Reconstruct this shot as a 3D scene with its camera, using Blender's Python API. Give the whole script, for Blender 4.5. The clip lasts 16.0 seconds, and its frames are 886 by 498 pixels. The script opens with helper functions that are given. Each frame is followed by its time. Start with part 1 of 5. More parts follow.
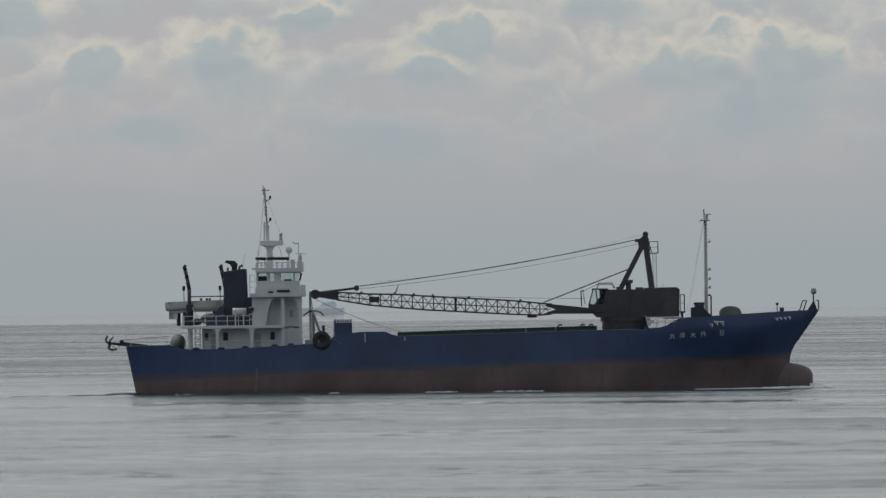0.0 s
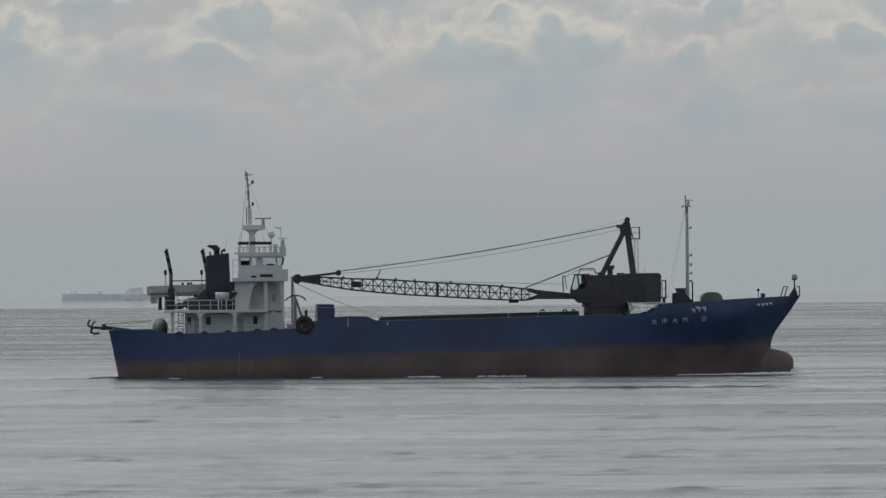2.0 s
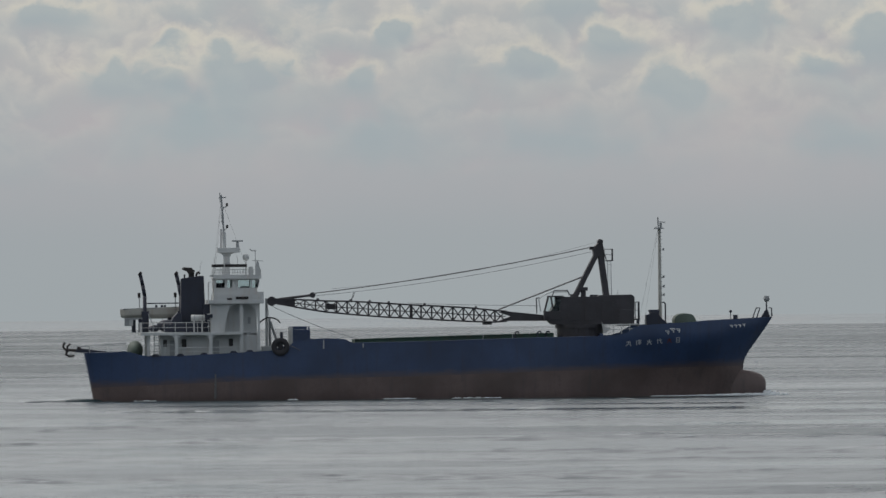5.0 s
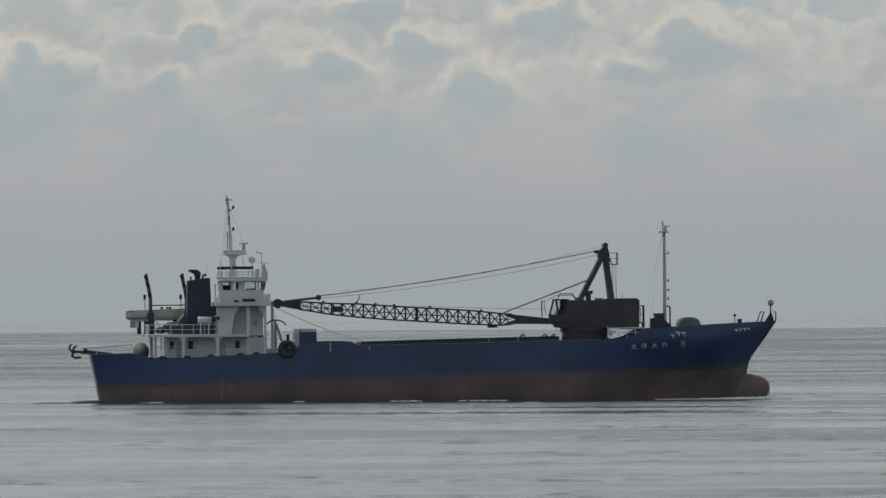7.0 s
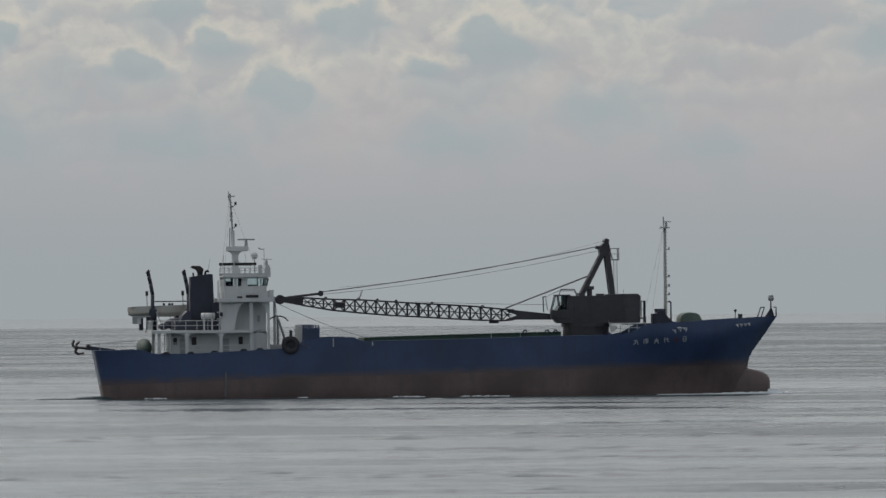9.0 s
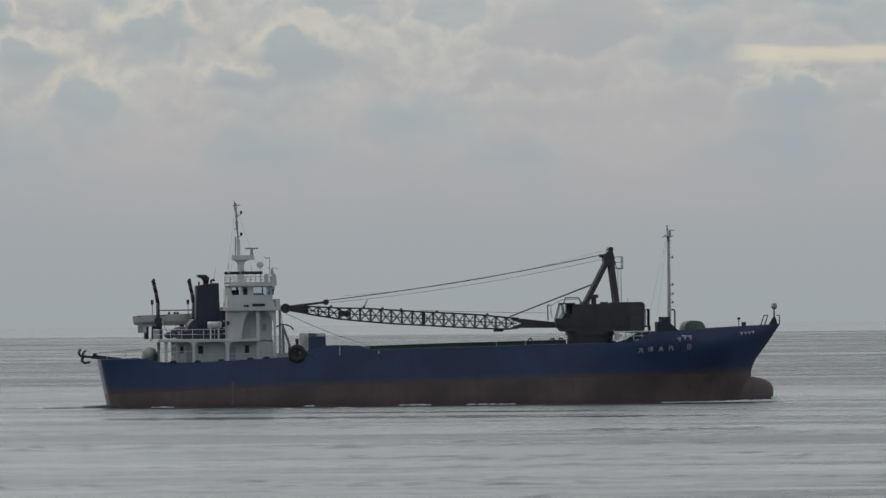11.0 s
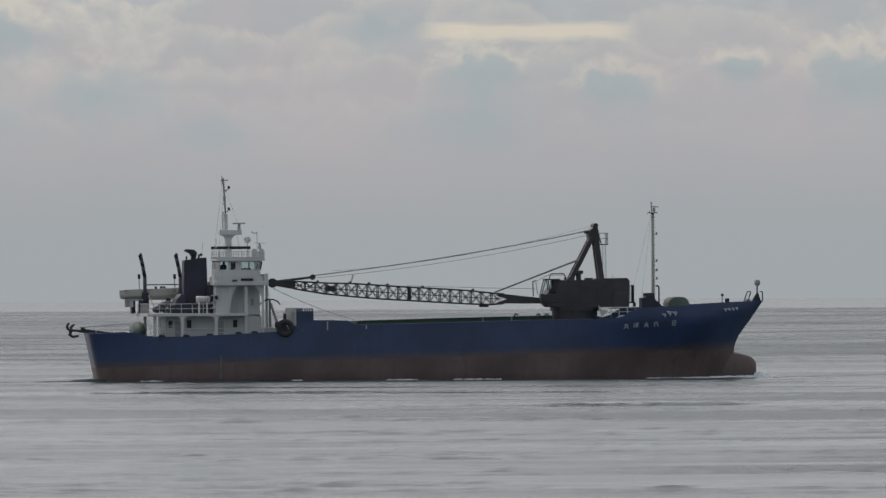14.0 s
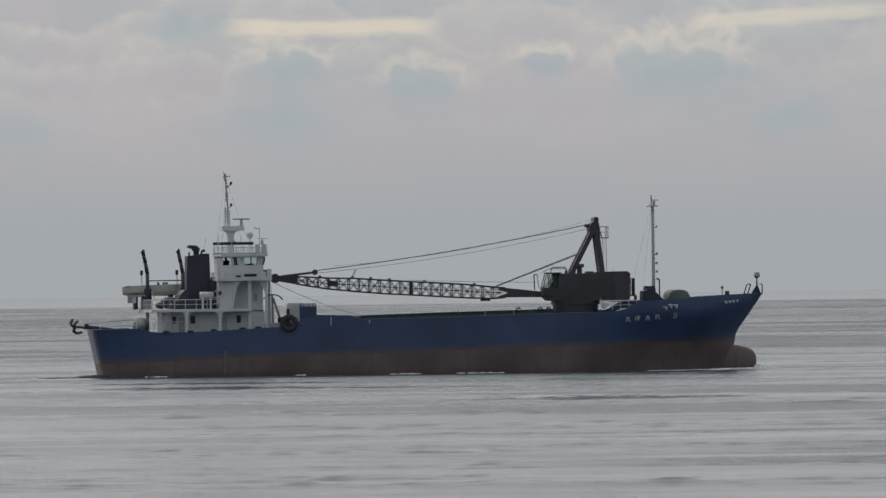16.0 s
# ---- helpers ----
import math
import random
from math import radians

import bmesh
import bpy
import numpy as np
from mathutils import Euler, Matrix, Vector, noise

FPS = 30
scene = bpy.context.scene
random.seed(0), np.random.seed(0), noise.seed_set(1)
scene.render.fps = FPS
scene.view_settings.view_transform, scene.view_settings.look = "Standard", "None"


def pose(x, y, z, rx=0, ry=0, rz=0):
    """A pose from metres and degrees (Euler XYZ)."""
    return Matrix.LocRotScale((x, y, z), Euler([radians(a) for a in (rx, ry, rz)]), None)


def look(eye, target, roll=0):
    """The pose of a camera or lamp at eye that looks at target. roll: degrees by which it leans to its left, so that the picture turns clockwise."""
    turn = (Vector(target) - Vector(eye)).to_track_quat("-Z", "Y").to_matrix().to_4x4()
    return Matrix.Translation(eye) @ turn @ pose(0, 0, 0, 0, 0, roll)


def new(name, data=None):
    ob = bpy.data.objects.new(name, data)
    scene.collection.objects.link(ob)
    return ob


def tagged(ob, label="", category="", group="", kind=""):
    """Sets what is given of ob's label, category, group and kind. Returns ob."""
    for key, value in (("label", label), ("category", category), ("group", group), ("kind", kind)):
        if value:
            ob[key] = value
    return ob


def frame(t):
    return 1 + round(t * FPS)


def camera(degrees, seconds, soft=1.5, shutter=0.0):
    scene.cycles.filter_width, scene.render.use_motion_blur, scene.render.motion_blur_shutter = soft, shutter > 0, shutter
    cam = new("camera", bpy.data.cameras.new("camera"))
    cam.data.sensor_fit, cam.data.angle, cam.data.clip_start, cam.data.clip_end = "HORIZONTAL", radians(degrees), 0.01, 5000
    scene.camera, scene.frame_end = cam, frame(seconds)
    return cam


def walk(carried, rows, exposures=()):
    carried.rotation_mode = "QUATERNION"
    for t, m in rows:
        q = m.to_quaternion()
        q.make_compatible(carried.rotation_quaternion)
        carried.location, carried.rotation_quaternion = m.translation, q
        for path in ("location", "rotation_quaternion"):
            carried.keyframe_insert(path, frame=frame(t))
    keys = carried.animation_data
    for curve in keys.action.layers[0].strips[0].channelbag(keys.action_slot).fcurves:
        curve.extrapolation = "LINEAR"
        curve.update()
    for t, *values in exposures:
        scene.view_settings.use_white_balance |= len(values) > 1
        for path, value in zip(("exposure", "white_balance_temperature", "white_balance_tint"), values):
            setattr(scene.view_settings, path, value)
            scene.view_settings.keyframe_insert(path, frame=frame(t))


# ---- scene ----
# The camera rides on a vessel that passes the ship; both hold a steady course.
SHIP_SPEED = 5.35
EYE = Vector((26.805, -1288.668, 11.42))
EYE_DRIFT = Vector((-10.7025 + SHIP_SPEED, -0.9949, 0.0))
# seconds, then yaw to the left from +y, pitch up and roll, in degrees
AIM = [
    (0.0, -0.2810, 0.1528, -0.6045),
    (0.5, -0.6152, 0.1429, -0.4678),
    (1.0, -0.7990, 0.1769, -0.4435),
    (1.5, -1.0341, 0.1093, -0.3460),
    (2.0, -1.3140, 0.0822, -0.4243),
    (2.5, -1.5333, 0.1697, -0.4088),
    (3.0, -1.8024, 0.1917, -0.4797),
    (3.5, -2.1104, 0.1792, -0.5405),
    (4.0, -2.3692, 0.1698, -0.5767),
    (6.5, -3.5500, 0.2152, -0.3631),
    (7.0, -3.7681, 0.1982, -0.3334),
    (7.5, -3.9844, 0.2343, -0.3313),
    (8.0, -4.1886, 0.2491, -0.3991),
    (8.5, -4.4155, 0.2065, -0.3927),
    (9.0, -4.6946, 0.1786, -0.4189),
    (11.5, -5.8788, 0.2245, -0.4505),
    (12.0, -6.1929, 0.1501, -0.3605),
    (12.5, -6.4196, 0.1175, -0.2535),
    (13.0, -6.5635, 0.0954, -0.2272),
    (13.5, -6.7797, 0.1046, -0.2581),
    (14.0, -7.0489, 0.1035, -0.2876),
    (14.5, -7.2130, 0.0459, -0.3862),
    (15.0, -7.4141, 0.0753, -0.5278),
    (15.5, -7.7535, 0.0858, -0.5928),
    (16.0, -7.9558, 0.0772, -0.6397),
]


def aim(t, yaw, pitch, roll):
    eye = EYE + EYE_DRIFT * t
    a, b = radians(yaw), radians(pitch)
    ahead = Vector((-math.sin(a) * math.cos(b), math.cos(a) * math.cos(b), math.sin(b)))
    return look(eye, eye + ahead * 1000.0, roll)


cam = camera(4.136, 16.0, soft=1.5)
walk(cam, [(t, aim(t, yaw, pitch, roll)) for t, yaw, pitch, roll in AIM],
     exposures=[(0.0, 0.0, 6350, 10), (9.0, -0.02, 6360, 10), (12.5, -0.02, 6390, 11), (16.0, 0.06, 6430, 13)])

# ---------------------------------------------------------------- sky, sun


class Nodes:
    """Short hand for node trees."""

    def __init__(self, tree):
        self.tree = tree

    def put(self, value, socket):
        if isinstance(value, (int, float, tuple, list)):
            socket.default_value = value
        else:
            self.tree.links.new(value, socket)

    def node(self, kind, **settings):
        n = self.tree.nodes.new(kind)
        for key, value in settings.items():
            setattr(n, key, value)
        return n

    def math(self, op, a, b=None, c=None, clamp=False):
        n = self.node("ShaderNodeMath", operation=op, use_clamp=clamp)
        for value, socket in zip((a, b, c), n.inputs):
            if value is not None:
                self.put(value, socket)
        return n.outputs[0]

    def vec(self, x, y, z=0.0):
        n = self.node("ShaderNodeCombineXYZ")
        for value, socket in zip((x, y, z), n.inputs):
            self.put(value, socket)
        return n.outputs[0]

    def vmath(self, op, a, b):
        n = self.node("ShaderNodeVectorMath", operation=op)
        self.put(a, n.inputs[0]), self.put(b, n.inputs[1])
        return n.outputs[0]

    def noise(self, vector, scale, detail=4.0, rough=0.55):
        n = self.node("ShaderNodeTexNoise")
        self.put(vector, n.inputs["Vector"])
        n.inputs["Scale"].default_value, n.inputs["Detail"].default_value = scale, detail
        n.inputs["Roughness"].default_value = rough
        return n.outputs["Fac"], n.outputs["Color"]

    def smooth_cells(self, vector, scale, soft=0.5):
        n = self.node("ShaderNodeTexVoronoi", feature="SMOOTH_F1")
        self.put(vector, n.inputs["Vector"])
        n.inputs["Scale"].default_value, n.inputs["Smoothness"].default_value = scale, soft
        return n.outputs["Distance"]

    def ramp(self, value, low, high, a=0.0, b=1.0, smooth=True):
        n = self.node("ShaderNodeMapRange", interpolation_type="SMOOTHSTEP" if smooth else "LINEAR")
        for v, key in zip((value, low, high, a, b), ("Value", "From Min", "From Max", "To Min", "To Max")):
            self.put(v, n.inputs[key])
        return n.outputs[0]

    def mix(self, fac, a, b, blend="MIX"):
        n = self.node("ShaderNodeMix", data_type="RGBA", blend_type=blend)
        self.put(fac, n.inputs["Factor"])
        for v, key in ((a, "A"), (b, "B")):
            s = next(s for s in n.inputs if s.name == key and s.type == "RGBA")
            self.put((*v, 1.0) if isinstance(v, tuple) and len(v) == 3 else v, s)
        return next(s for s in n.outputs if s.type == "RGBA")


SUN_UP, SUN_ROUND = 42.0, -35.0     # elevation, and bearing from +y towards +x


# shaded hollows of the cumulus bank: bearing, height, half width and half height, in degrees; the high ones first
HOLLOWS = ((4.27, 1.22, 0.18, 0.12), (3.45, 1.27, 0.15, 0.10), (2.63, 1.17, 0.09, 0.10), (3.67, 1.12, 0.13, 0.08), (4.95, 1.09, 0.17, 0.18), (3.26, 1.01, 0.15, 0.09),
           (4.63, 0.99, 0.11, 0.07), (2.45, 0.95, 0.10, 0.08), (8.44, 0.95, 0.11, 0.06), (7.22, 0.90, 0.15, 0.13), (3.97, 0.88, 0.15, 0.15), (9.04, 0.88, 0.25, 0.16), (7.85, 0.81, 0.17, 0.10))
HOLLOWS_WEST = ((1.06, 1.27, 0.20, 0.08), (-0.35, 1.23, 0.13, 0.06), (-1.72, 1.22, 0.18, 0.12), (1.60, 1.12, 0.07, 0.08), (0.39, 1.09, 0.20, 0.12), (-0.76, 1.00, 0.20, 0.15),
                (-1.34, 0.99, 0.15, 0.11), (0.21, 0.96, 0.15, 0.08), (1.39, 0.94, 0.25, 0.11), (1.89, 0.94, 0.22, 0.18))
DIM_PATCHES = ((6.75, 1.10, 0.16, 0.08), (5.45, 0.81, 0.21, 0.11), (1.63, 0.73, 0.26, 0.11), (-1.15, 0.71, 0.26, 0.09), (3.42, 0.67, 0.26, 0.12), (2.52, 0.67, 0.21, 0.12),
               (4.76, 0.67, 0.20, 0.10), (7.17, 0.67, 0.24, 0.11), (9.60, 0.65, 0.15, 0.08), (5.95, 0.64, 0.16, 0.08), (0.06, 0.63, 0.29, 0.12))


def build_sky():
    world = bpy.data.worlds.new("world")
    scene.world = world
    world.use_nodes = True
    tree = world.node_tree
    tree.nodes.clear()
    k = Nodes(tree)
    out = k.node("ShaderNodeOutputWorld")
    back = k.node("ShaderNodeBackground")
    tree.links.new(back.outputs[0], out.inputs[0])
    sky = k.node("ShaderNodeTexSky", sky_type="NISHITA", sun_disc=False)
    sky.sun_elevation, sky.sun_rotation = radians(SUN_UP), radians(SUN_ROUND)
    sky.dust_density = 3.0
    clear = k.vmath("SCALE", sky.outputs[0], (0, 0, 0))
    clear.node.inputs["Scale"].default_value = 0.1

    co = k.node("ShaderNodeTexCoord")
    sep = k.node("ShaderNodeSeparateXYZ")
    tree.links.new(co.outputs["Generated"], sep.inputs[0])
    x, y, z = sep.outputs
    az = k.math("MULTIPLY", k.math("ARCTAN2", x, y), 57.2958)
    el = k.math("MULTIPLY", k.math("ARCSINE", z), 57.2958)

    # banks of cumulus, the far ones first; each is bright along its lumpy top and fades to blue-grey below
    p0 = k.vec(az, k.math("MULTIPLY", el, 1.15))
    _, wob = k.noise(p0, 3.2, 4.0, 0.55)
    p0 = k.vmath("ADD", p0, k.vmath("MULTIPLY", k.vmath("SUBTRACT", wob, (0.5, 0.5, 0.5)), (0.20, 0.16, 0.0)))
    fine, _ = k.noise(p0, 11.0, 4.0, 0.6)
    soft, _ = k.noise(k.vec(az, el), 0.8, 3.0, 0.5)
    veil, _ = k.noise(k.vec(k.math("MULTIPLY", az, 0.6), k.math("MULTIPLY", el, 2.0)), 1.7, 5.0, 0.6)

    haze = k.mix(k.ramp(el, -0.1, 1.0), (0.346, 0.376, 0.384), (0.372, 0.382, 0.394))
    sky_blue = k.mix(k.ramp(veil, 0.35, 0.7), (0.36, 0.415, 0.425), (0.47, 0.47, 0.46))
    col = k.mix(k.ramp(el, 0.75, 1.25), haze, sky_blue)
    thin = k.ramp(az, 5.2, 7.6, 1.0, 0.5)
    for n, (base, tall, strength) in enumerate(((1.36, 0.40, 0.9), (1.14, 0.40, 0.85), (0.95, 0.36, 0.7), (0.74, 0.34, 0.5), (0.54, 0.30, 0.35))):
        q = k.vmath("ADD", p0, (3.7 * n + 1.3, 5.1 * n, 0.0))
        big = k.smooth_cells(q, 1.55 + 0.12 * n, 0.12)
        small = k.smooth_cells(q, 4.4, 0.1)
        lump = k.math("ADD", k.math("MULTIPLY", big, -tall), k.math("MULTIPLY", small, -0.62 * tall))
        lump = k.math("ADD", lump, k.math("MULTIPLY", k.math("SUBTRACT", fine, 0.5), 0.09))
        drift, _ = k.noise(k.vec(k.math("ADD", az, 11.0 * n), 0.0), 0.45, 2.0)
        g = k.math("SUBTRACT", k.math("ADD", k.math("ADD", lump, base + 0.40), k.math("MULTIPLY", k.math("SUBTRACT", drift, 0.5), 0.35)), el)
        inside = k.math("MULTIPLY", k.ramp(g, -0.035, 0.065), k.math("MULTIPLY", thin, strength))
        rim = k.math("POWER", 2.718, k.math("MULTIPLY", k.math("MAXIMUM", g, 0.0), -8.0))
        rim = k.math("MULTIPLY", rim, k.ramp(fine, 0.25, 0.75, 0.5, 1.05))
        patch, _ = k.noise(k.vmath("ADD", p0, (7.7 * n, 2.2 * n, 0.0)), 2.1, 3.0, 0.5)
        low = k.mix(k.ramp(soft, 0.35, 0.65), (0.335, 0.385, 0.400), (0.415, 0.405, 0.408))
        body = k.mix(k.ramp(g, 0.10, 0.36), low, (0.432, 0.412, 0.416))
        body = k.mix(k.math("MULTIPLY", k.ramp(patch, 0.46, 0.66), 0.35), body, (0.345, 0.400, 0.415))
        tone = k.mix(k.math("MULTIPLY", rim, k.ramp(el, 0.55, 1.2, 0.45, 1.15)), body, (0.61, 0.575, 0.51))
        col = k.mix(inside, col, tone)
    # blue-grey hollows: a crisp sunlit crest above, dissolving below
    p1 = k.vmath("ADD", k.vec(az, el), k.vmath("MULTIPLY", k.vmath("SUBTRACT", wob, (0.5, 0.5, 0.5)), (0.17, 0.14, 0.0)))
    knobs = k.math("ADD", k.math("MULTIPLY", k.math("SUBTRACT", 0.42, k.smooth_cells(p1, 6.5, 0.25)), 0.9),
                   k.math("MULTIPLY", k.math("SUBTRACT", fine, 0.5), 0.9))
    for spots, crest, depth in ((DIM_PATCHES, 0.0, 0.75), (HOLLOWS, 0.8, 0.74), (HOLLOWS_WEST, 0.8, 0.74)):
        for a0, e0, wide, high in spots:
            after = k.vmath("MULTIPLY", col, (1e-7, 1e-7, 0.0))       # keeps the layers in order, one by one
            q = k.vmath("MULTIPLY", k.vmath("SUBTRACT", k.vmath("ADD", p1, after), (a0, e0, 0.0)), (1 / wide, 1 / high, 0.0))
            size = k.node("ShaderNodeVectorMath", operation="LENGTH")
            k.put(q, size.inputs[0])
            part_up = k.node("ShaderNodeSeparateXYZ")
            k.put(q, part_up.inputs[0])
            up = part_up.outputs[1]
            g = k.math("ADD", k.math("SUBTRACT", 1.12, size.outputs["Value"]), knobs)
            soft_edge = k.ramp(up, -0.6, 0.6, 1.0, 0.2 if crest else 0.9)
            inside = k.math("MULTIPLY", k.ramp(g, k.math("MULTIPLY", soft_edge, -1.0), soft_edge), k.ramp(up, -1.3, 0.2, depth * 0.45, depth))
            if crest:
                lit = k.math("MULTIPLY", k.ramp(g, -0.9, -0.1), k.ramp(up, -0.1, 0.8, 0.0, crest))
                lit = k.math("MULTIPLY", lit, k.math("MULTIPLY", k.ramp(el, 0.75, 1.2, 0.35, 1.0), k.ramp(fine, 0.3, 0.6, 0.6, 1.0)))
                col = k.mix(lit, col, (0.60, 0.57, 0.49))
            col = k.mix(inside, col, (0.346, 0.402, 0.417))
    # the bank dissolves downwards into the haze
    cloud = k.mix(k.ramp(k.math("ADD", el, k.math("MULTIPLY", k.math("SUBTRACT", soft, 0.5), 0.3)), 0.18, 0.78), haze, col)
    # a long cream-coloured streak, low sun-lit stratus
    n1, _ = k.noise(k.vec(k.math("MULTIPLY", az, 1.0), k.math("MULTIPLY", el, 8.0)), 3.0, 3.0)
    e2 = k.math("ADD", k.math("SUBTRACT", el, 1.12), k.math("MULTIPLY", k.math("SUBTRACT", n1, 0.5), 0.06))
    streak = k.math("MULTIPLY", k.ramp(k.math("ABSOLUTE", e2), 0.055, 0.015),
                    k.ramp(k.math("ABSOLUTE", k.math("SUBTRACT", az, 7.45)), 0.56, 0.35))
    cloud = k.mix(k.math("MULTIPLY", streak, 0.75), cloud, (0.68, 0.62, 0.49))
    e3 = k.math("ADD", k.math("ADD", e2, -0.03), k.math("MULTIPLY", k.math("SUBTRACT", az, 9.6), -0.06))
    streak = k.math("MULTIPLY", k.ramp(k.math("ABSOLUTE", e3), 0.05, 0.01), k.ramp(k.math("ABSOLUTE", k.math("SUBTRACT", az, 9.6)), 0.55, 0.3))
    cloud = k.mix(k.math("MULTIPLY", streak, 0.6), cloud, (0.66, 0.61, 0.50))
    # overcast goes on overhead, brighter towards the zenith
    dome_noise, _ = k.noise(co.outputs["Generated"], 3.0, 5.0, 0.6)
    dome = k.mix(dome_noise, (0.42, 0.45, 0.49), (0.66, 0.67, 0.67))
    # brighter and warmer round the veiled sun, dimmer on the far side
    a, b = radians(SUN_ROUND), radians(SUN_UP)
    dot = k.node("ShaderNodeVectorMath", operation="DOT_PRODUCT")
    k.put(co.outputs["Generated"], dot.inputs[0])
    dot.inputs[1].default_value = (math.sin(a) * math.cos(b), math.cos(a) * math.cos(b), math.sin(b))
    glow = k.mix(k.ramp(dot.outputs["Value"], -0.5, 0.95), (0.78, 0.81, 0.85), (1.38, 1.30, 1.23))
    dome = k.mix(1.0, dome, glow, "MULTIPLY")
    over = k.mix(0.15, dome, clear)
    full = k.mix(k.ramp(el, 1.6, 9.0), cloud, over)
    tree.links.new(full, back.inputs["Color"])
    back.inputs["Strength"].default_value = 1.0


build_sky()
sun_data = bpy.data.lights.new("sun", "SUN")
sun_data.energy, sun_data.angle, sun_data.color = 1.2, radians(12), (1.0, 0.95, 0.87)
sun = new("sun", sun_data)
a, b = radians(SUN_ROUND), radians(SUN_UP)
sun.matrix_world = look((0, 0, 200), Vector((0, 0, 200)) - Vector((math.sin(a) * math.cos(b), math.cos(a) * math.cos(b), math.sin(b))))

# ---------------------------------------------------------------- materials


def material(name, base, rough=0.5, metal=0.0, vary=0.15, scale=1.5, bump=0.0, dirt=None, dirt_amount=0.0, streaks=False):
    """Paint or metal with two scales of variation, and stains that run down if streaks."""
    m = bpy.data.materials.new(name)
    m.use_nodes = True
    k = Nodes(m.node_tree)
    bsdf = m.node_tree.nodes["Principled BSDF"]
    co = k.node("ShaderNodeTexCoord").outputs["Object"]
    wide, _ = k.noise(co, scale * 0.25, 3.0)
    fine, _ = k.noise(co, scale * 4.0, 5.0, 0.65)
    dark = tuple(c * (1 - vary) for c in base)
    light = tuple(min(1.0, c * (1 + vary)) for c in base)
    col = k.mix(k.ramp(wide, 0.3, 0.7), dark, light)
    col = k.mix(k.math("MULTIPLY", k.ramp(fine, 0.45, 0.75), 0.35), col, dark)
    if dirt:
        v = k.vmath("MULTIPLY", co, (1.3, 1.3, 0.16 if streaks else 1.0))
        d, _ = k.noise(v, 1.1 if streaks else 0.8, 6.0, 0.65)
        col = k.mix(k.math("MULTIPLY", k.ramp(d, 0.5, 0.72), dirt_amount), col, dirt)
    k.put(col, bsdf.inputs["Base Color"])
    k.put(k.ramp(fine, 0.2, 0.8, rough * 0.85, min(1.0, rough * 1.2)), bsdf.inputs["Roughness"])
    bsdf.inputs["Metallic"].default_value = metal
    if bump:
        b = k.node("ShaderNodeBump")
        b.inputs["Strength"].default_value, b.inputs["Distance"].default_value = 0.6, bump
        k.put(fine, b.inputs["Height"])
        k.put(b.outputs[0], bsdf.inputs["Normal"])
    return m


NAVY = material("navy_paint", (0.029, 0.052, 0.118), 0.36, vary=0.25, scale=0.6, bump=0.004, dirt=(0.035, 0.03, 0.03), dirt_amount=0.35, streaks=True)
NAVY_DARK = material("dark_navy_paint", (0.018, 0.023, 0.042), 0.5, vary=0.2, dirt=(0.02, 0.015, 0.012), dirt_amount=0.4, streaks=True)
ANTIFOUL = material("antifouling_red", (0.110, 0.080, 0.074), 0.55, vary=0.25, scale=0.7, bump=0.004, dirt=(0.066, 0.058, 0.058), dirt_amount=0.6, streaks=True)
WHITE = material("white_paint", (0.51, 0.53, 0.53), 0.45, vary=0.05, dirt=(0.42, 0.33, 0.25), dirt_amount=0.35, streaks=True)
LETTERING = material("faded_lettering", (0.40, 0.42, 0.44), 0.6, vary=0.15)
WHITE_CLEAN = material("white_lettering", (0.80, 0.81, 0.80), 0.5, vary=0.06)
CREAM = material("cream_paint", (0.44, 0.44, 0.40), 0.5, vary=0.1, dirt=(0.35, 0.25, 0.18), dirt_amount=0.4, streaks=True)
BLACK = material("black_paint", (0.014, 0.013, 0.014), 0.5, vary=0.2, dirt=(0.05, 0.03, 0.02), dirt_amount=0.4)
CRANE = material("crane_dark_paint", (0.042, 0.040, 0.047), 0.5, vary=0.25, dirt=(0.034, 0.026, 0.026), dirt_amount=0.35, streaks=True)
GREEN = material("green_canvas", (0.10, 0.13, 0.11), 0.8, vary=0.2, bump=0.02)
DECK_GREEN = material("deck_green_paint", (0.022, 0.058, 0.042), 0.6, vary=0.25, dirt=(0.08, 0.05, 0.03), dirt_amount=0.5)
STEEL = material("galvanised_steel", (0.42, 0.44, 0.45), 0.5, metal=0.4, vary=0.12)
RUST = material("rusty_steel", (0.034, 0.028, 0.027), 0.75, vary=0.3, scale=4)
RUBBER = material("black_rubber", (0.028, 0.028, 0.032), 0.8, vary=0.2)
ROPE = material("wire_rope", (0.12, 0.12, 0.125), 0.6, vary=0.15)
RED = material("red_paint", (0.11, 0.03, 0.028), 0.5, vary=0.15)
# haze over the far freighter is put into this pale base colour
HAZE_GREY = material("haze_in_pale_grey", (0.84, 0.88, 0.90), 0.8, vary=0.06)
GREY = material("grey_paint", (0.30, 0.32, 0.33), 0.55, vary=0.1, dirt=(0.2, 0.14, 0.1), dirt_amount=0.3, streaks=True)


def glass_material():
    m = bpy.data.materials.new("window_glass")
    m.use_nodes = True
    b = m.node_tree.nodes["Principled BSDF"]
    b.inputs["Base Color"].default_value = (0.75, 0.82, 0.82, 1)
    b.inputs["Roughness"].default_value = 0.03
    b.inputs["Transmission Weight"].default_value = 1.0
    b.inputs["IOR"].default_value = 1.15
    return m


GLASS = glass_material()


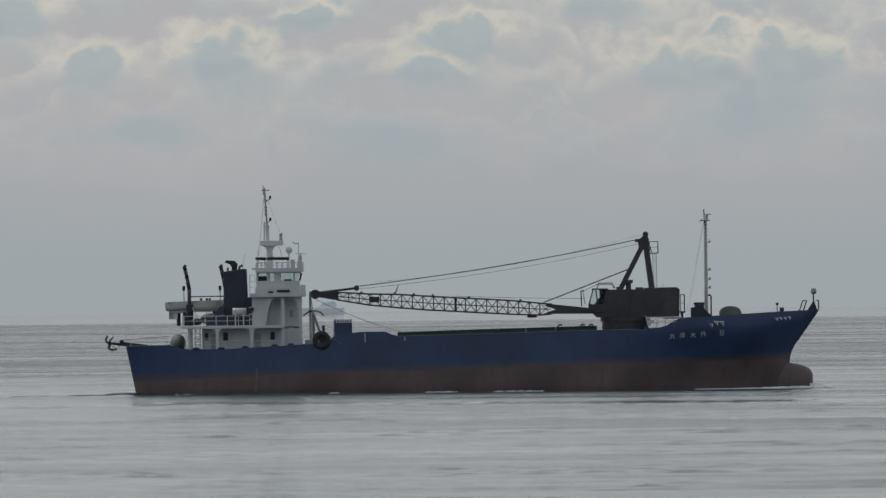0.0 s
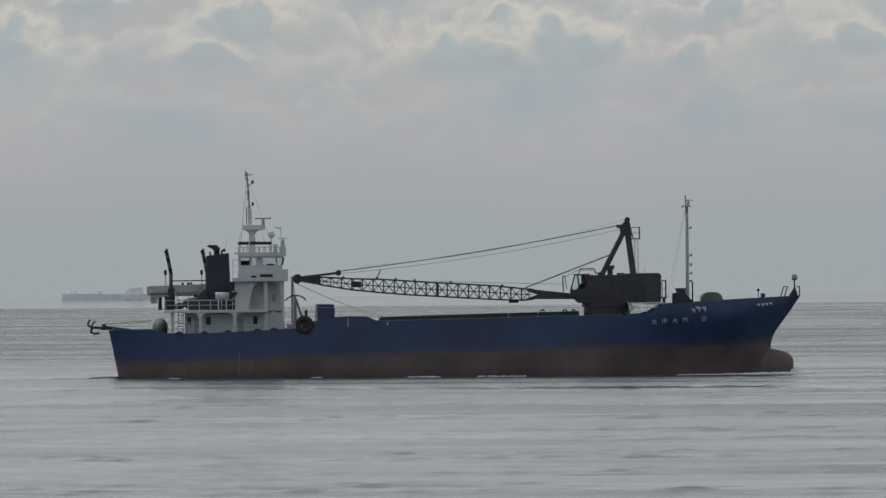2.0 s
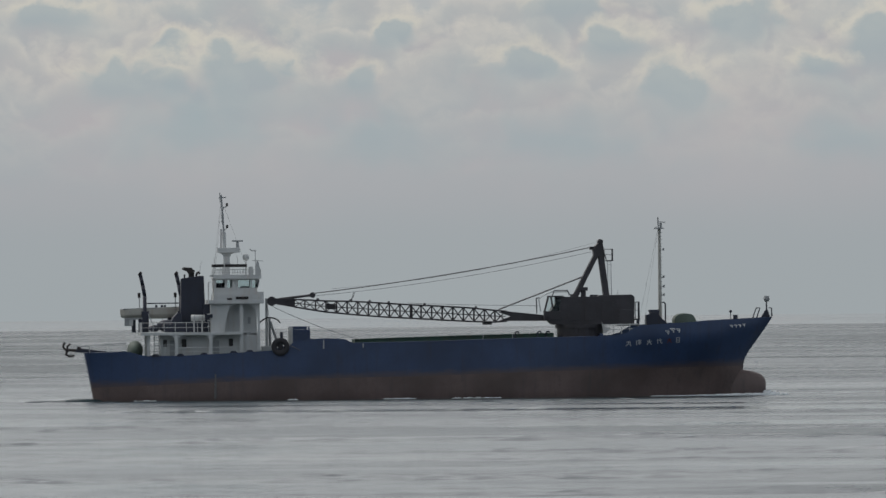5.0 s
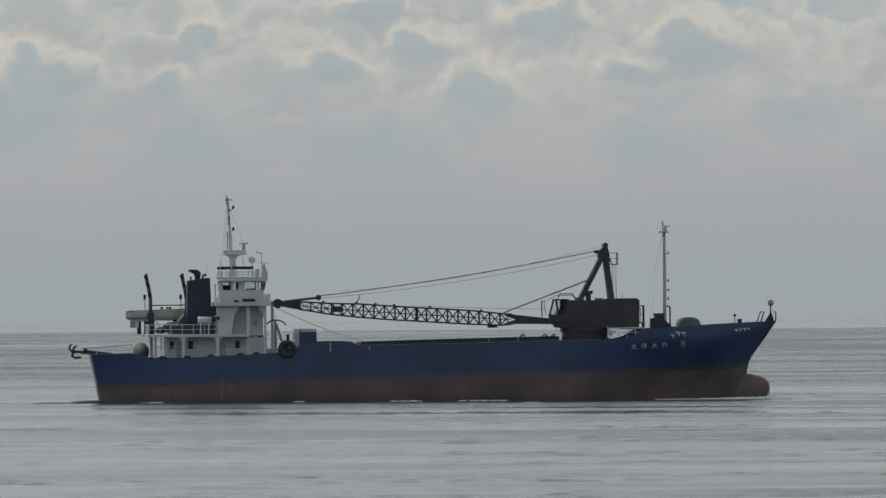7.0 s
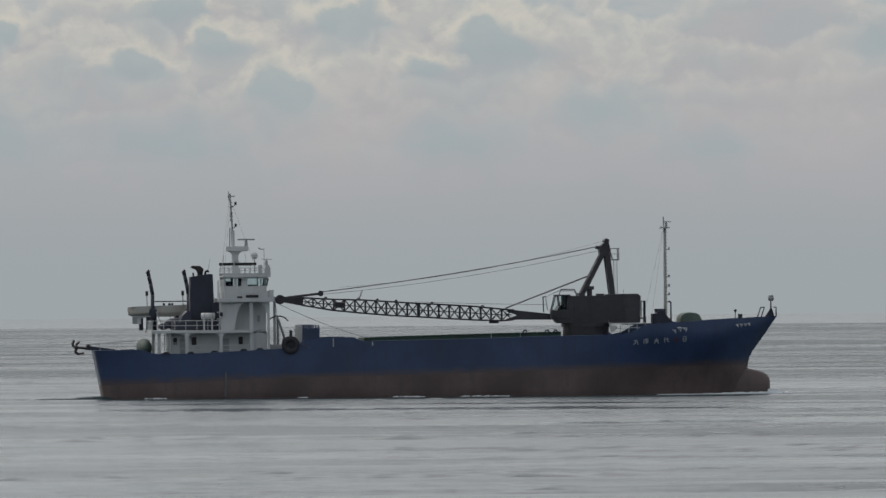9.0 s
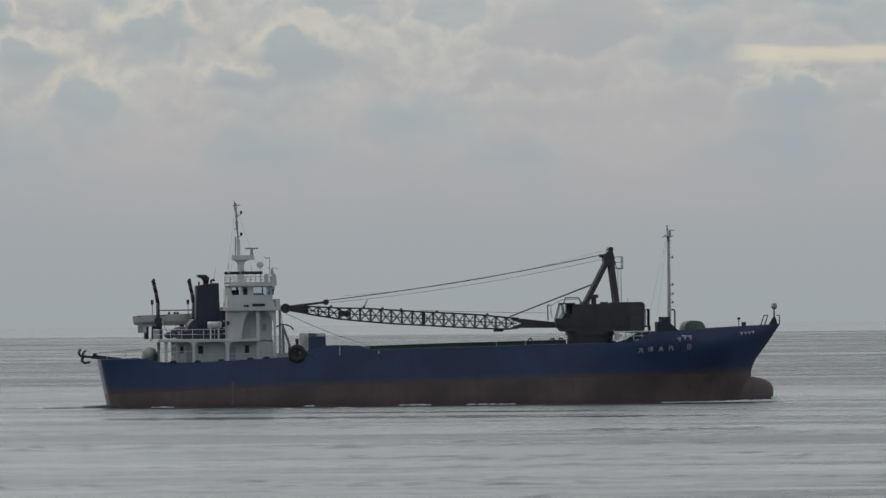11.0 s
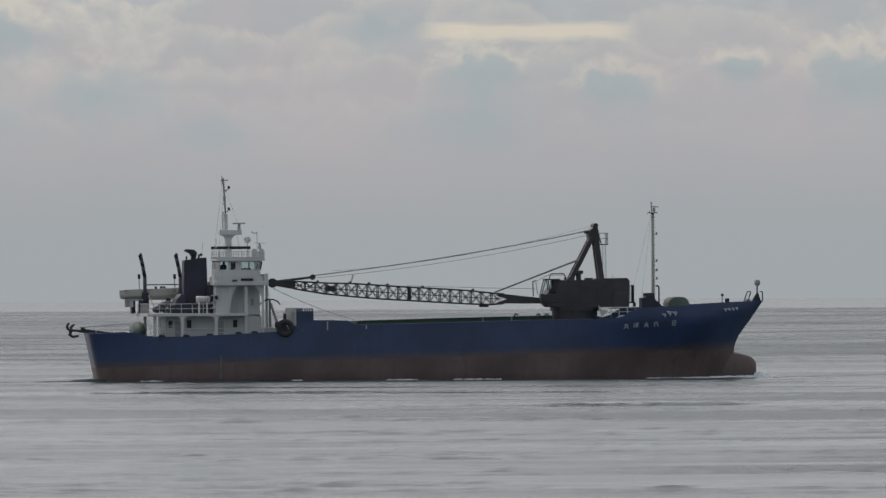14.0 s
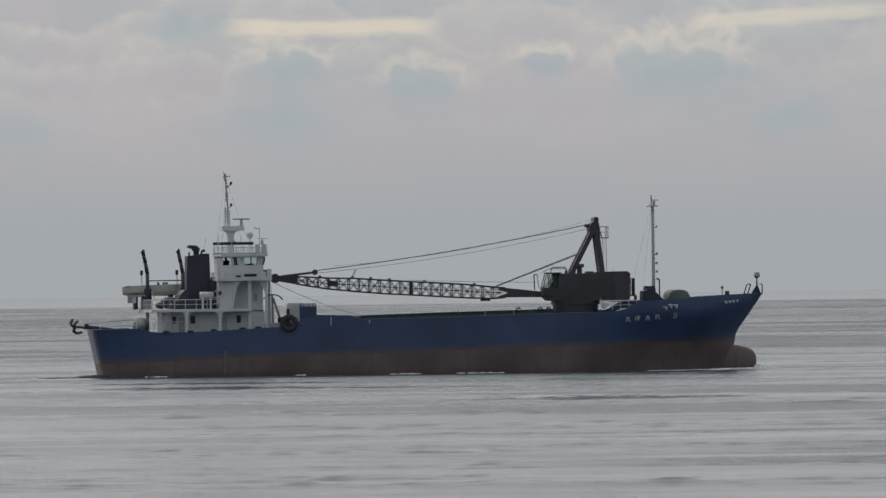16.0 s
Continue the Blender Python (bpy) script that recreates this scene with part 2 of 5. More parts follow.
def water_material():
    m = bpy.data.materials.new("sea_water")
    m.use_nodes = True
    k = Nodes(m.node_tree)
    bsdf = m.node_tree.nodes["Principled BSDF"]
    co = k.node("ShaderNodeTexCoord").outputs["Object"]
    wide, _ = k.noise(k.vmath("MULTIPLY", co, (0.006, 0.004, 0.0)), 1.0, 4.0, 0.6)
    k.put(k.mix(wide, (0.031, 0.052, 0.060), (0.042, 0.064, 0.070)), bsdf.inputs["Base Color"])
    bsdf.inputs["IOR"].default_value = 1.333
    # cat's paws: ruffled and slick patches in long bands
    paws, _ = k.noise(k.vmath("MULTIPLY", co, (0.010, 0.013, 0.0)), 1.0, 5.0, 0.6)
    slick, _ = k.noise(k.vmath("MULTIPLY", co, (0.008, 0.030, 0.0)), 1.0, 4.0, 0.55)
    ripple, _ = k.noise(k.vmath("MULTIPLY", co, (0.7, 1.0, 1.0)), 0.8, 6.0, 0.6)
    b = k.node("ShaderNodeBump")
    b.inputs["Filter Width"].default_value = 0.01
    sep = k.node("ShaderNodeSeparateXYZ")
    k.put(co, sep.inputs[0])
    # a breeze roughens the water beyond the ship as far as a sharp edge; a smooth belt lies under the horizon
    edge = k.math("ADD", sep.outputs[1], k.math("MULTIPLY", k.math("SUBTRACT", paws, 0.5), 120.0))
    breeze = k.math("MULTIPLY", k.ramp(edge, 2330.0, 2420.0, 1.0, 0.01), k.ramp(sep.outputs[1], 40.0, 500.0, 0.34, 1.3))
    far_slick, _ = k.noise(k.vmath("MULTIPLY", co, (0.004, 0.0055, 0.0)), 1.0, 4.0, 0.6)
    chop = k.math("MULTIPLY", k.ramp(edge, 2330.0, 2420.0), -1.0)
    chop = k.math("MULTIPLY", k.math("ADD", chop, 1.0), k.ramp(sep.outputs[1], 20.0, 420.0))
    chop = k.math("MULTIPLY", chop, k.ramp(far_slick, 0.54, 0.62, 0.145, 0.06))
    near_chop = k.math("MULTIPLY", k.ramp(slick, 0.51, 0.57, 1.0, 0.0), k.ramp(sep.outputs[0], 0.0, 90.0, 0.01, 0.12))
    near_chop = k.math("MULTIPLY", near_chop, k.ramp(sep.outputs[1], 0.0, 200.0, 1.0, 0.0))
    chop = k.math("ADD", chop, near_chop)
    k.put(k.math("ADD", chop, k.math("MULTIPLY", k.ramp(paws, 0.42, 0.58, 0.08, 0.19), k.ramp(edge, 2330.0, 2420.0, 1.0, 0.3))), bsdf.inputs["Roughness"])
    streak, _ = k.noise(k.vmath("MULTIPLY", co, (0.22, 0.10, 0.0)), 1.0, 5.0, 0.65)
    ruffle = k.math("ADD", k.math("MULTIPLY", k.math("SUBTRACT", paws, 0.5), 2.4), k.math("MULTIPLY", k.math("SUBTRACT", streak, 0.5), 3.2))
    east = k.math("MULTIPLY", k.ramp(sep.outputs[0], 0.0, 110.0, 0.3, 0.92), k.ramp(slick, 0.51, 0.57))
    strength = k.math("MULTIPLY", k.ramp(ruffle, -0.7, 0.7, 0.10, 0.95, smooth=False), k.math("SUBTRACT", 1.0, east))
    k.put(strength, b.inputs["Strength"])
    k.put(breeze, b.inputs["Distance"])
    k.put(ripple, b.inputs["Height"])
    k.put(b.outputs[0], bsdf.inputs["Normal"])
    return m


WATER = water_material()


def foam_glint_material():
    m = material("foam_and_glint_white", (0.72, 0.76, 0.77), 0.7, vary=0.1, scale=2.0)
    return m


# white of the bow and stern foam, and of the glints built beside the hull
FOAM_AND_GLINTS = foam_glint_material()
STRIP = material("weathered_strip", (0.12, 0.125, 0.13), 0.6, vary=0.2, dirt=(0.06, 0.045, 0.04), dirt_amount=0.6, streaks=True)


def hull_stains(m):
    """Rust-brown fouling that has crept up over the lower edge of the blue."""
    k = Nodes(m.node_tree)
    bsdf = m.node_tree.nodes["Principled BSDF"]
    old = bsdf.inputs["Base Color"].links[0].from_socket
    co = k.node("ShaderNodeTexCoord").outputs["Object"]
    sep = k.node("ShaderNodeSeparateXYZ")
    k.put(co, sep.inputs[0])
    line = k.math("ADD", k.math("MULTIPLY", sep.outputs[0], 0.024), 1.45)
    n, _ = k.noise(k.vmath("MULTIPLY", co, (0.5, 0.5, 1.6)), 1.0, 6.0, 0.6)
    above = k.math("ADD", k.math("SUBTRACT", sep.outputs[2], line), k.math("MULTIPLY", k.math("SUBTRACT", n, 0.5), 1.1))
    k.put(k.mix(k.ramp(above, 0.75, -0.05, 0.0, 0.85), old, (0.090, 0.068, 0.066)), bsdf.inputs["Base Color"])


hull_stains(NAVY)

# ---------------------------------------------------------------- sea

FAR = 4900.0
SEA_LEVEL = -0.15


def build_sea():
    """One sheet to the horizon: fine waves where the water is near, coarser beyond."""
    eye_y = EYE.y
    d = [-5500.0, -2500.0, -1000.0, -300.0, 0.0, 150.0, 300.0, 420.0, 480.0]
    step = 0.9
    at = 500.0
    while at < 1700:
        d.append(at)
        at += step
        step = 0.9 + max(0.0, (at - 800.0)) * 0.0028
    while at < FAR - 20:
        d.append(at)
        at *= 1.012
    d.append(FAR)
    d = np.array(d)
    n_mid = 420
    u = np.linspace(0, 1, n_mid)
    dd = np.clip(d, 450, None)
    left = np.minimum(20 - 0.034 * dd, -70 + 0.098 * dd)
    right = np.maximum(35 + 0.042 * dd, -50 + 0.180 * dd)
    mid = left[:, None] + (right - left)[:, None] * u[None, :]
    out_l = left[:, None] + np.array([-5200.0, -2200.0, -800.0, -250.0, -60.0])[None, :]
    out_r = right[:, None] + np.array([60.0, 250.0, 800.0, 2200.0, 5200.0])[None, :]
    X = np.concatenate([out_l, mid, out_r], 1)
    Y = np.repeat((eye_y + d)[:, None], X.shape[1], 1)
    rng = np.random.default_rng(5)
    Z = np.zeros_like(X)
    for i in range(60):
        wave = 2.0 * (1.021 ** i)                     # short wind waves
        turn = radians(-105 + rng.normal(0, 24))
        kx, ky = math.cos(turn) * 2 * math.pi / wave, math.sin(turn) * 2 * math.pi / wave
        Z += 0.0044 * wave ** 0.5 * np.sin(kx * X + ky * Y + rng.uniform(0, 6.28))
    # patches of wind
    gust = np.zeros_like(X)
    for i in range(14):
        lx, ly = rng.uniform(60, 320), rng.uniform(25, 130)
        gust += np.sin(2 * math.pi * (X / lx * rng.choice([-1, 1]) + Y / ly) + rng.uniform(0, 6.28))
    Z *= np.clip(0.62 + 0.26 * gust, 0.08, 1.35)
    Z *= (np.clip((d - 480) / 60, 0, 1) * np.interp(d, (1350, 1900), (1.0, 0.22)))[:, None]
    Z[:, :5] = 0
    Z[:, -5:] = 0
    rows, cols = X.shape
    verts = np.stack([X, Y, Z], -1).reshape(-1, 3)
    i = np.arange(rows * cols).reshape(rows, cols)
    quads = np.stack([i[:-1, :-1], i[:-1, 1:], i[1:, 1:], i[1:, :-1]], -1).reshape(-1, 4)
    me = bpy.data.meshes.new("water")
    me.vertices.add(len(verts))
    me.vertices.foreach_set("co", verts.astype(np.float32).ravel())
    me.loops.add(quads.size)
    me.loops.foreach_set("vertex_index", quads.astype(np.int32).ravel())
    me.polygons.add(len(quads))
    me.polygons.foreach_set("loop_start", np.arange(0, quads.size, 4, dtype=np.int32))
    me.polygons.foreach_set("use_smooth", np.ones(len(quads), dtype=bool))
    me.update()
    me.validate()
    me.materials.append(WATER)
    sea = new("water", me)
    sea.location.z = SEA_LEVEL
    tagged(sea, "calm grey sea water ruffled by light wind", "water", kind="structure")


build_sea()

# ---------------------------------------------------------------- mesh helpers


MOVERS = []      # things that travel with the ship, and their places in its space


def thing(name, base, label, category, group=""):
    """An Empty at its base; its parts are written in the ship's space."""
    ob = tagged(new(name), label, category, group)
    ob.location = base
    MOVERS.append((ob, Vector(base)))
    return ob


def base_of(ob):
    while ob.parent is not None:
        ob = ob.parent
    return ob.location.copy()


def part(name, bm, mat, parent=None, label="", smooth=False):
    me = bpy.data.meshes.new(name)
    if parent is not None:
        bm.transform(Matrix.Translation(-base_of(parent)))
    bm.normal_update()
    if smooth:
        for f in bm.faces:
            f.smooth = True
    bm.to_mesh(me)
    bm.free()
    me.materials.append(mat)
    ob = new(name, me)
    if parent is not None:
        ob.parent = parent
    if label:
        ob["label"] = label
    return ob


def add_path(bm, points, r, sides=8):
    for p, q in zip(points, points[1:]):
        add_bar(bm, p, q, r, None, sides)
    for p in points[1:-1]:
        bmesh.ops.create_uvsphere(bm, u_segments=sides, v_segments=5, radius=r, matrix=Matrix.Translation(p))
    return bm


def path(points, r, sides=8):
    return add_path(bmesh.new(), points, r, sides)


UNIT_BARS = {}


def rod(name, p, q, r, mat, parent, label=""):
    """A straight bar; alike bars share one mesh."""
    if mat.name not in UNIT_BARS:
        bm = bmesh.new()
        bmesh.ops.create_cone(bm, cap_ends=True, segments=8, radius1=1, radius2=1, depth=1)
        me = bpy.data.meshes.new("bar_" + mat.name)
        bm.to_mesh(me)
        bm.free()
        me.materials.append(mat)
        UNIT_BARS[mat.name] = me
    p, q = Vector(p), Vector(q)
    ob = new(name, UNIT_BARS[mat.name])
    ob.parent = parent
    ob.matrix_basis = Matrix.LocRotScale((p + q) / 2 - base_of(parent), (q - p).to_track_quat("Z", "Y"), (r, r, (q - p).length))
    if label:
        ob["label"] = label
    return ob


def railing(points, height, parent, gap=1.1, r=0.028, bars=3, mat=None, label=""):
    """A pipe rail along points, with posts."""
    mat = mat or WHITE
    bm = bmesh.new()
    up = Vector((0, 0, 1))
    pts = [Vector(p) for p in points]
    for i in range(bars):
        add_path(bm, [p + up * height * (i + 1) / bars for p in pts], r * (1.15 if i == bars - 1 else 0.8), 6)
    ob = part("railing", bm, mat, parent, label)
    for a, b in zip(pts, pts[1:]):
        n = max(1, round((b - a).length / gap))
        for i in range(n + 1):
            if i == n and b is not pts[-1]:
                continue
            p = a + (b - a) * i / n
            rod("post", p, p + up * height, r, mat, ob)
    return ob


def lerp(x, table):
    xs, ys = zip(*table)
    return float(np.interp(x, xs, ys))


def add_box(bm, x0, x1, y0, y1, z0, z1, bevel=0.0):
    m = Matrix.Translation(((x0 + x1) / 2, (y0 + y1) / 2, (z0 + z1) / 2)) @ Matrix.Diagonal((x1 - x0, y1 - y0, z1 - z0, 1))
    got = bmesh.ops.create_cube(bm, size=1.0, matrix=m)
    if bevel:
        edges = {e for v in got["verts"] for e in v.link_edges}
        bmesh.ops.bevel(bm, geom=list(edges), offset=bevel, segments=2, affect="EDGES", profile=0.7)
    return bm


def box(x0, x1, y0, y1, z0, z1, bevel=0.0):
    return add_box(bmesh.new(), x0, x1, y0, y1, z0, z1, bevel)


def add_bar(bm, p, q, r, r2=None, sides=8):
    p, q = Vector(p), Vector(q)
    turn = (q - p).to_track_quat("Z", "Y").to_matrix().to_4x4()
    bmesh.ops.create_cone(bm, cap_ends=True, segments=sides, radius1=r, radius2=r if r2 is None else r2,
                          depth=(q - p).length, matrix=Matrix.Translation((p + q) / 2) @ turn)
    return bm


def bar(p, q, r, r2=None, sides=8):
    return add_bar(bmesh.new(), p, q, r, r2, sides)


def prism(points, y0, y1, bevel=0.0):
    """A solid with the outline points (x, z), from y0 to y1."""
    bm = bmesh.new()
    f = [bm.verts.new((x, y0, z)) for x, z in points]
    b = [bm.verts.new((x, y1, z)) for x, z in points]
    n = len(points)
    bm.faces.new(f)
    bm.faces.new(b[::-1])
    for i in range(n):
        bm.faces.new((f[i], b[i], b[(i + 1) % n], f[(i + 1) % n]))
    bmesh.ops.recalc_face_normals(bm, faces=bm.faces)
    if bevel:
        bmesh.ops.bevel(bm, geom=list(bm.edges), offset=bevel, segments=2, affect="EDGES", profile=0.7)
    return bm


def ball(c, r, sx=1, sy=1, sz=1, u=14, v=9):
    bm = bmesh.new()
    bmesh.ops.create_uvsphere(bm, u_segments=u, v_segments=v, radius=r, matrix=Matrix.Translation(c) @ Matrix.Diagonal((sx, sy, sz, 1)))
    return bm


# ---------------------------------------------------------------- hull

# ship's space: x forward from the transom, y to port, z up from the waterline
SHEER = [(-0.2, 5.0), (4.2, 5.05), (4.4, 5.1), (5.9, 4.6), (10.3, 4.62), (16.2, 4.9), (19.8, 5.1), (21.2, 5.5), (21.6, 6.05), (25.1, 6.24),
         (27.1, 6.22), (27.9, 5.75), (37.0, 5.88), (45.8, 6.1), (50.0, 6.16), (53.6, 6.22), (56.4, 6.36), (57.9, 7.33), (58.3, 7.36), (63.0, 7.61), (68.3, 7.9), (72.5, 8.1)]
HALF = [(-0.2, 4.75), (2.0, 5.2), (6.0, 5.8), (12.0, 6.15), (20.0, 6.25), (54.0, 6.25), (58.0, 6.1), (62.0, 5.55), (66.0, 4.3), (69.0, 2.7), (71.3, 1.1), (72.5, 0.06)]
HALF_WL = [(-0.2, 3.2), (2.0, 4.4), (6.0, 5.5), (12.0, 6.1), (20.0, 6.25), (48.0, 6.25), (52.0, 6.0), (56.0, 5.2), (60.0, 4.0), (64.0, 2.6), (67.5, 1.35), (69.5, 0.15), (72.5, 0.03)]
STEM = [(-3.0, 69.3), (0.0, 69.3), (2.6, 69.38), (3.2, 69.45), (3.8, 69.62), (4.4, 69.92), (5.2, 70.5), (6.2, 71.24), (8.1, 72.55)]
STERN = [(-3.0, 1.6), (0.0, 0.8), (5.1, -0.2)]
BOOT = [(0.0, 1.3), (8.0, 1.55), (20.0, 2.03), (34.0, 2.2), (48.7, 2.62), (63.5, 2.9), (72.0, 3.0)]


def breadth(x, z):
    top = lerp(x, HALF)
    low = lerp(x, HALF_WL)
    s = min(max(z / 6.0, 0.0), 1.15) ** 1.3
    b = low + (top - low) * s
    if z < 0:
        b *= 1.0 + z * 0.06
    return max(b, 0.02)


def hull_shell(z_low, z_high, floor=True):
    """Both sides and the transom between two heights, each a function of the station; closed by a deck."""
    bm = bmesh.new()
    stations = [i / 110 for i in range(111)]
    levels = [0, 0.1, 0.22, 0.36, 0.5, 0.64, 0.78, 0.9, 1.0]
    rings = []
    for s in stations:
        ring = []
        guess = 72.5 * s
        lo, hi = z_low(guess), z_high(guess)
        for side in (-1, 1):
            line = []
            for l in levels:
                z = lo + (hi - lo) * l
                x0, x1 = lerp(z, STERN), lerp(z, STEM)
                x = x0 + (x1 - x0) * s
                z = z_low(x) + (z_high(x) - z_low(x)) * l
                e = min(1.0, (1 - s) / 0.02)
                b = breadth(x, z) * (e ** 0.5 if s > 0.98 else 1.0)
                # the fore end closes on the raked stem
                reach = lerp(z, STEM)
                closing = min(1.0, max(0.0, (reach - x) / 9.0))
                full = lerp(x, HALF) if z > 5 else b
                b = min(b, full, 0.04 + 6.3 * closing ** 0.72)
                line.append(bm.verts.new((x, side * b, z)))
            ring.append(line)
        rings.append(ring)
    for a, b in zip(rings, rings[1:]):
        for i in range(len(levels) - 1):
            bm.faces.new((a[0][i], b[0][i], b[0][i + 1], a[0][i + 1]))
            bm.faces.new((a[1][i], a[1][i + 1], b[1][i + 1], b[1][i]))
        if floor:
            bm.faces.new((a[0][0], a[1][0], b[1][0], b[0][0]))
    r = rings[0]
    for i in range(len(levels) - 1):
        bm.faces.new((r[0][i], r[0][i + 1], r[1][i + 1], r[1][i]))
    r = rings[-1]
    for i in range(len(levels) - 1):
        bm.faces.new((r[0][i], r[1][i], r[1][i + 1], r[0][i + 1]))
    bmesh.ops.recalc_face_normals(bm, faces=bm.faces)
    mid = min(bm.faces, key=lambda f: (f.calc_center_median() - Vector((36, -6, 3))).length)
    if mid.normal.y > 0:
        bmesh.ops.reverse_faces(bm, faces=bm.faces)
    for e in bm.edges:
        if e.is_boundary:
            e.smooth = False
    return bm


ship = thing("cargo_ship", (0, 0, 0), "dark blue steel gravel carrier with faded red underside, under way", "ship")
boot = lambda x: lerp(x, BOOT)
sheer = lambda x: lerp(x, SHEER)
hull = part("hull", hull_shell(boot, sheer, False), NAVY, ship, "dark navy blue painted steel hull", True)
bottom = part("boot_topping", hull_shell(lambda x: -3.0, lambda x: boot(x) - 0.0), ANTIFOUL, ship, "faded red-brown antifouling below a dark blue hull", True)
for ob in (hull, bottom):
    for f in ob.data.polygons:
        f.use_smooth = abs(f.normal.z) < 0.9
for ob, thick in ((hull, 0.1),):
    mod = ob.modifiers.new("plate", "SOLIDIFY")
    mod.thickness, mod.offset = thick, -1.0


def bulb():
    rows = [(66.0, 2.6, -2.6, 0.8), (68.0, 2.62, -2.6, 1.05), (69.2, 2.6, -2.55, 1.15), (69.8, 2.5, -2.4, 1.15), (70.4, 2.38, -2.2, 1.1),
            (71.0, 2.2, -1.7, 0.98), (71.4, 1.98, -1.1, 0.8), (71.65, 1.72, -0.4, 0.58), (71.8, 1.42, 0.3, 0.3), (71.84, 1.05, 0.75, 0.06)]
    bm = bmesh.new()
    rings = []
    for x, top, low, wide in rows:
        c, h = (top + low) / 2, (top - low) / 2
        rings.append([bm.verts.new((x, wide * math.cos(i * math.pi / 12), c + h * math.sin(i * math.pi / 12))) for i in range(24)])
    for a, b in zip(rings, rings[1:]):
        for i in range(24):
            bm.faces.new((a[i], a[(i + 1) % 24], b[(i + 1) % 24], b[i]))
    bm.faces.new(rings[0])
    bm.faces.new(rings[-1])
    bmesh.ops.recalc_face_normals(bm, faces=bm.faces)
    return bm


part("bulbous_bow", bulb(), ANTIFOUL, ship, "rounded red-brown bulb at the foot of the stem", True)


def deck_sheet(x0, x1, z, drop=0.0, n=24):
    """A deck plate that follows the ship's sides."""
    bm = bmesh.new()
    prev = None
    for i in range(n + 1):
        x = x0 + (x1 - x0) * i / n
        h = z(x) if callable(z) else z
        b = max(0.05, min(breadth(x, h), lerp(x, HALF), 0.04 + 6.3 * min(1.0, max(0.0, (lerp(h, STEM) - x) / 9.0)) ** 0.72) - 0.12)
        row = [bm.verts.new((x, y, h - dz)) for dz in (0, 0.08) for y in (-b, b)]
        if prev:
            bm.faces.new((prev[0], row[0], row[1], prev[1]))
            bm.faces.new((prev[2], prev[3], row[3], row[2]))
        prev = row
    bmesh.ops.recalc_face_normals(bm, faces=bm.faces)
    return bm


part("main_deck", deck_sheet(0.2, 27.6, 4.0), DECK_GREEN, ship, "green painted steel deck")
part("side_deck", deck_sheet(27.6, 54.2, 4.7), DECK_GREEN, ship, "green painted steel deck")
part("forecastle_deck", deck_sheet(54.3, 71.6, lambda x: sheer(x) - 0.75), DECK_GREEN, ship, "green painted steel deck")
part("forecastle_bulkhead", box(54.1, 54.3, -6.0, 6.0, 4.7, 6.5), NAVY, ship)
part("stem_bar", path([(lerp(z, STEM) - 0.02, 0, z) for z in (2.6, 3.2, 3.8, 4.4, 5.2, 6.2, 8.0)], 0.07), NAVY, ship)
part("sheer_rail", path([(x, -lerp(x, HALF) + 0.02, sheer(x)) for x in (28.2, 32, 37, 42, 46, 50, 53.5)], 0.055, 6), NAVY, ship)
# open hold with its coaming
coam = bmesh.new()
for y in (-4.6, 4.45):
    f = [(28.4, 4.7), (49.0, 4.7), (49.0, 6.58), (44.8, 6.5), (36.0, 6.32), (28.4, 6.12)]
    wall = prism(f, y, y + 0.15)
    me_tmp = bpy.data.meshes.new("tmp")
    wall.to_mesh(me_tmp)
    wall.free()
    coam.from_mesh(me_tmp)
    bpy.data.meshes.remove(me_tmp)
add_box(coam, 28.25, 28.4, -4.6, 4.6, 4.7, 6.12)
add_box(coam, 49.0, 49.15, -4.6, 4.6, 4.7, 6.58)
coaming = part("hatch_coaming", coam, DECK_GREEN, ship, "green steel coaming round the open hold")
for i in range(13):
    x = 29.2 + i * 1.58
    part("stay", prism([(x, 4.72), (x + 0.08, 4.72), (x + 0.08, 6.0), (x, 6.0)], -4.95, -4.6), DECK_GREEN, coaming)
part("coaming_rail", path([(28.3, -4.68, 6.14), (36.0, -4.68, 6.34), (44.8, -4.68, 6.52), (49.1, -4.68, 6.6)], 0.06, 6), DECK_GREEN, coaming)
for x, z0, z1 in ((28.7, 6.1, 6.35), (31.25, 6.2, 6.4), (34.3, 6.25, 6.42), (38.8, 6.35, 6.75), (41.7, 5.9, 6.5), (44.8, 5.7, 6.6), (46.6, 6.5, 6.72)):
    rod("stanchion", (x, -4.75, z0), (x, -4.75, z1), 0.035, STEEL, ship)
for x in (45.05, 47.4, 48.3):
    part("air_vent", path([(x, -5.0, 4.7), (x, -5.0, 6.62), (x + 0.12, -5.0, 6.8), (x + 0.34, -5.0, 6.8), (x + 0.42, -5.0, 6.62)], 0.075, 8), NAVY_DARK, ship, "dark gooseneck air pipe")
# hull fittings
for x, z0, z1 in ((24.85, 5.2, 6.1), (29.0, 5.3, 5.7)):
    part("drain_pipe", bar((x, -breadth(x, 5.5) - 0.04, z0), (x, -breadth(x, 5.5) - 0.04, z1), 0.06), STEEL, ship, "pale pipe on the ship's side")
part("draught_board", prism([(13.32, 0.05), (13.58, 0.05), (13.55, 2.62), (13.38, 2.62)], -6.24, -6.1), STRIP, ship, "weathered pale strip on the ship's side")
for x in (7.2, 9.8, 12.3, 15.4, 17.1):
    z = sheer(x)
    part("fairlead", prism([(x - 0.42, z - 0.1), (x + 0.42, z - 0.1), (x + 0.34, z + 0.1), (x + 0.2, z + 0.2), (x - 0.2, z + 0.2), (x - 0.34, z + 0.1)], -6.0, -5.6, 0.03), NAVY_DARK, ship)


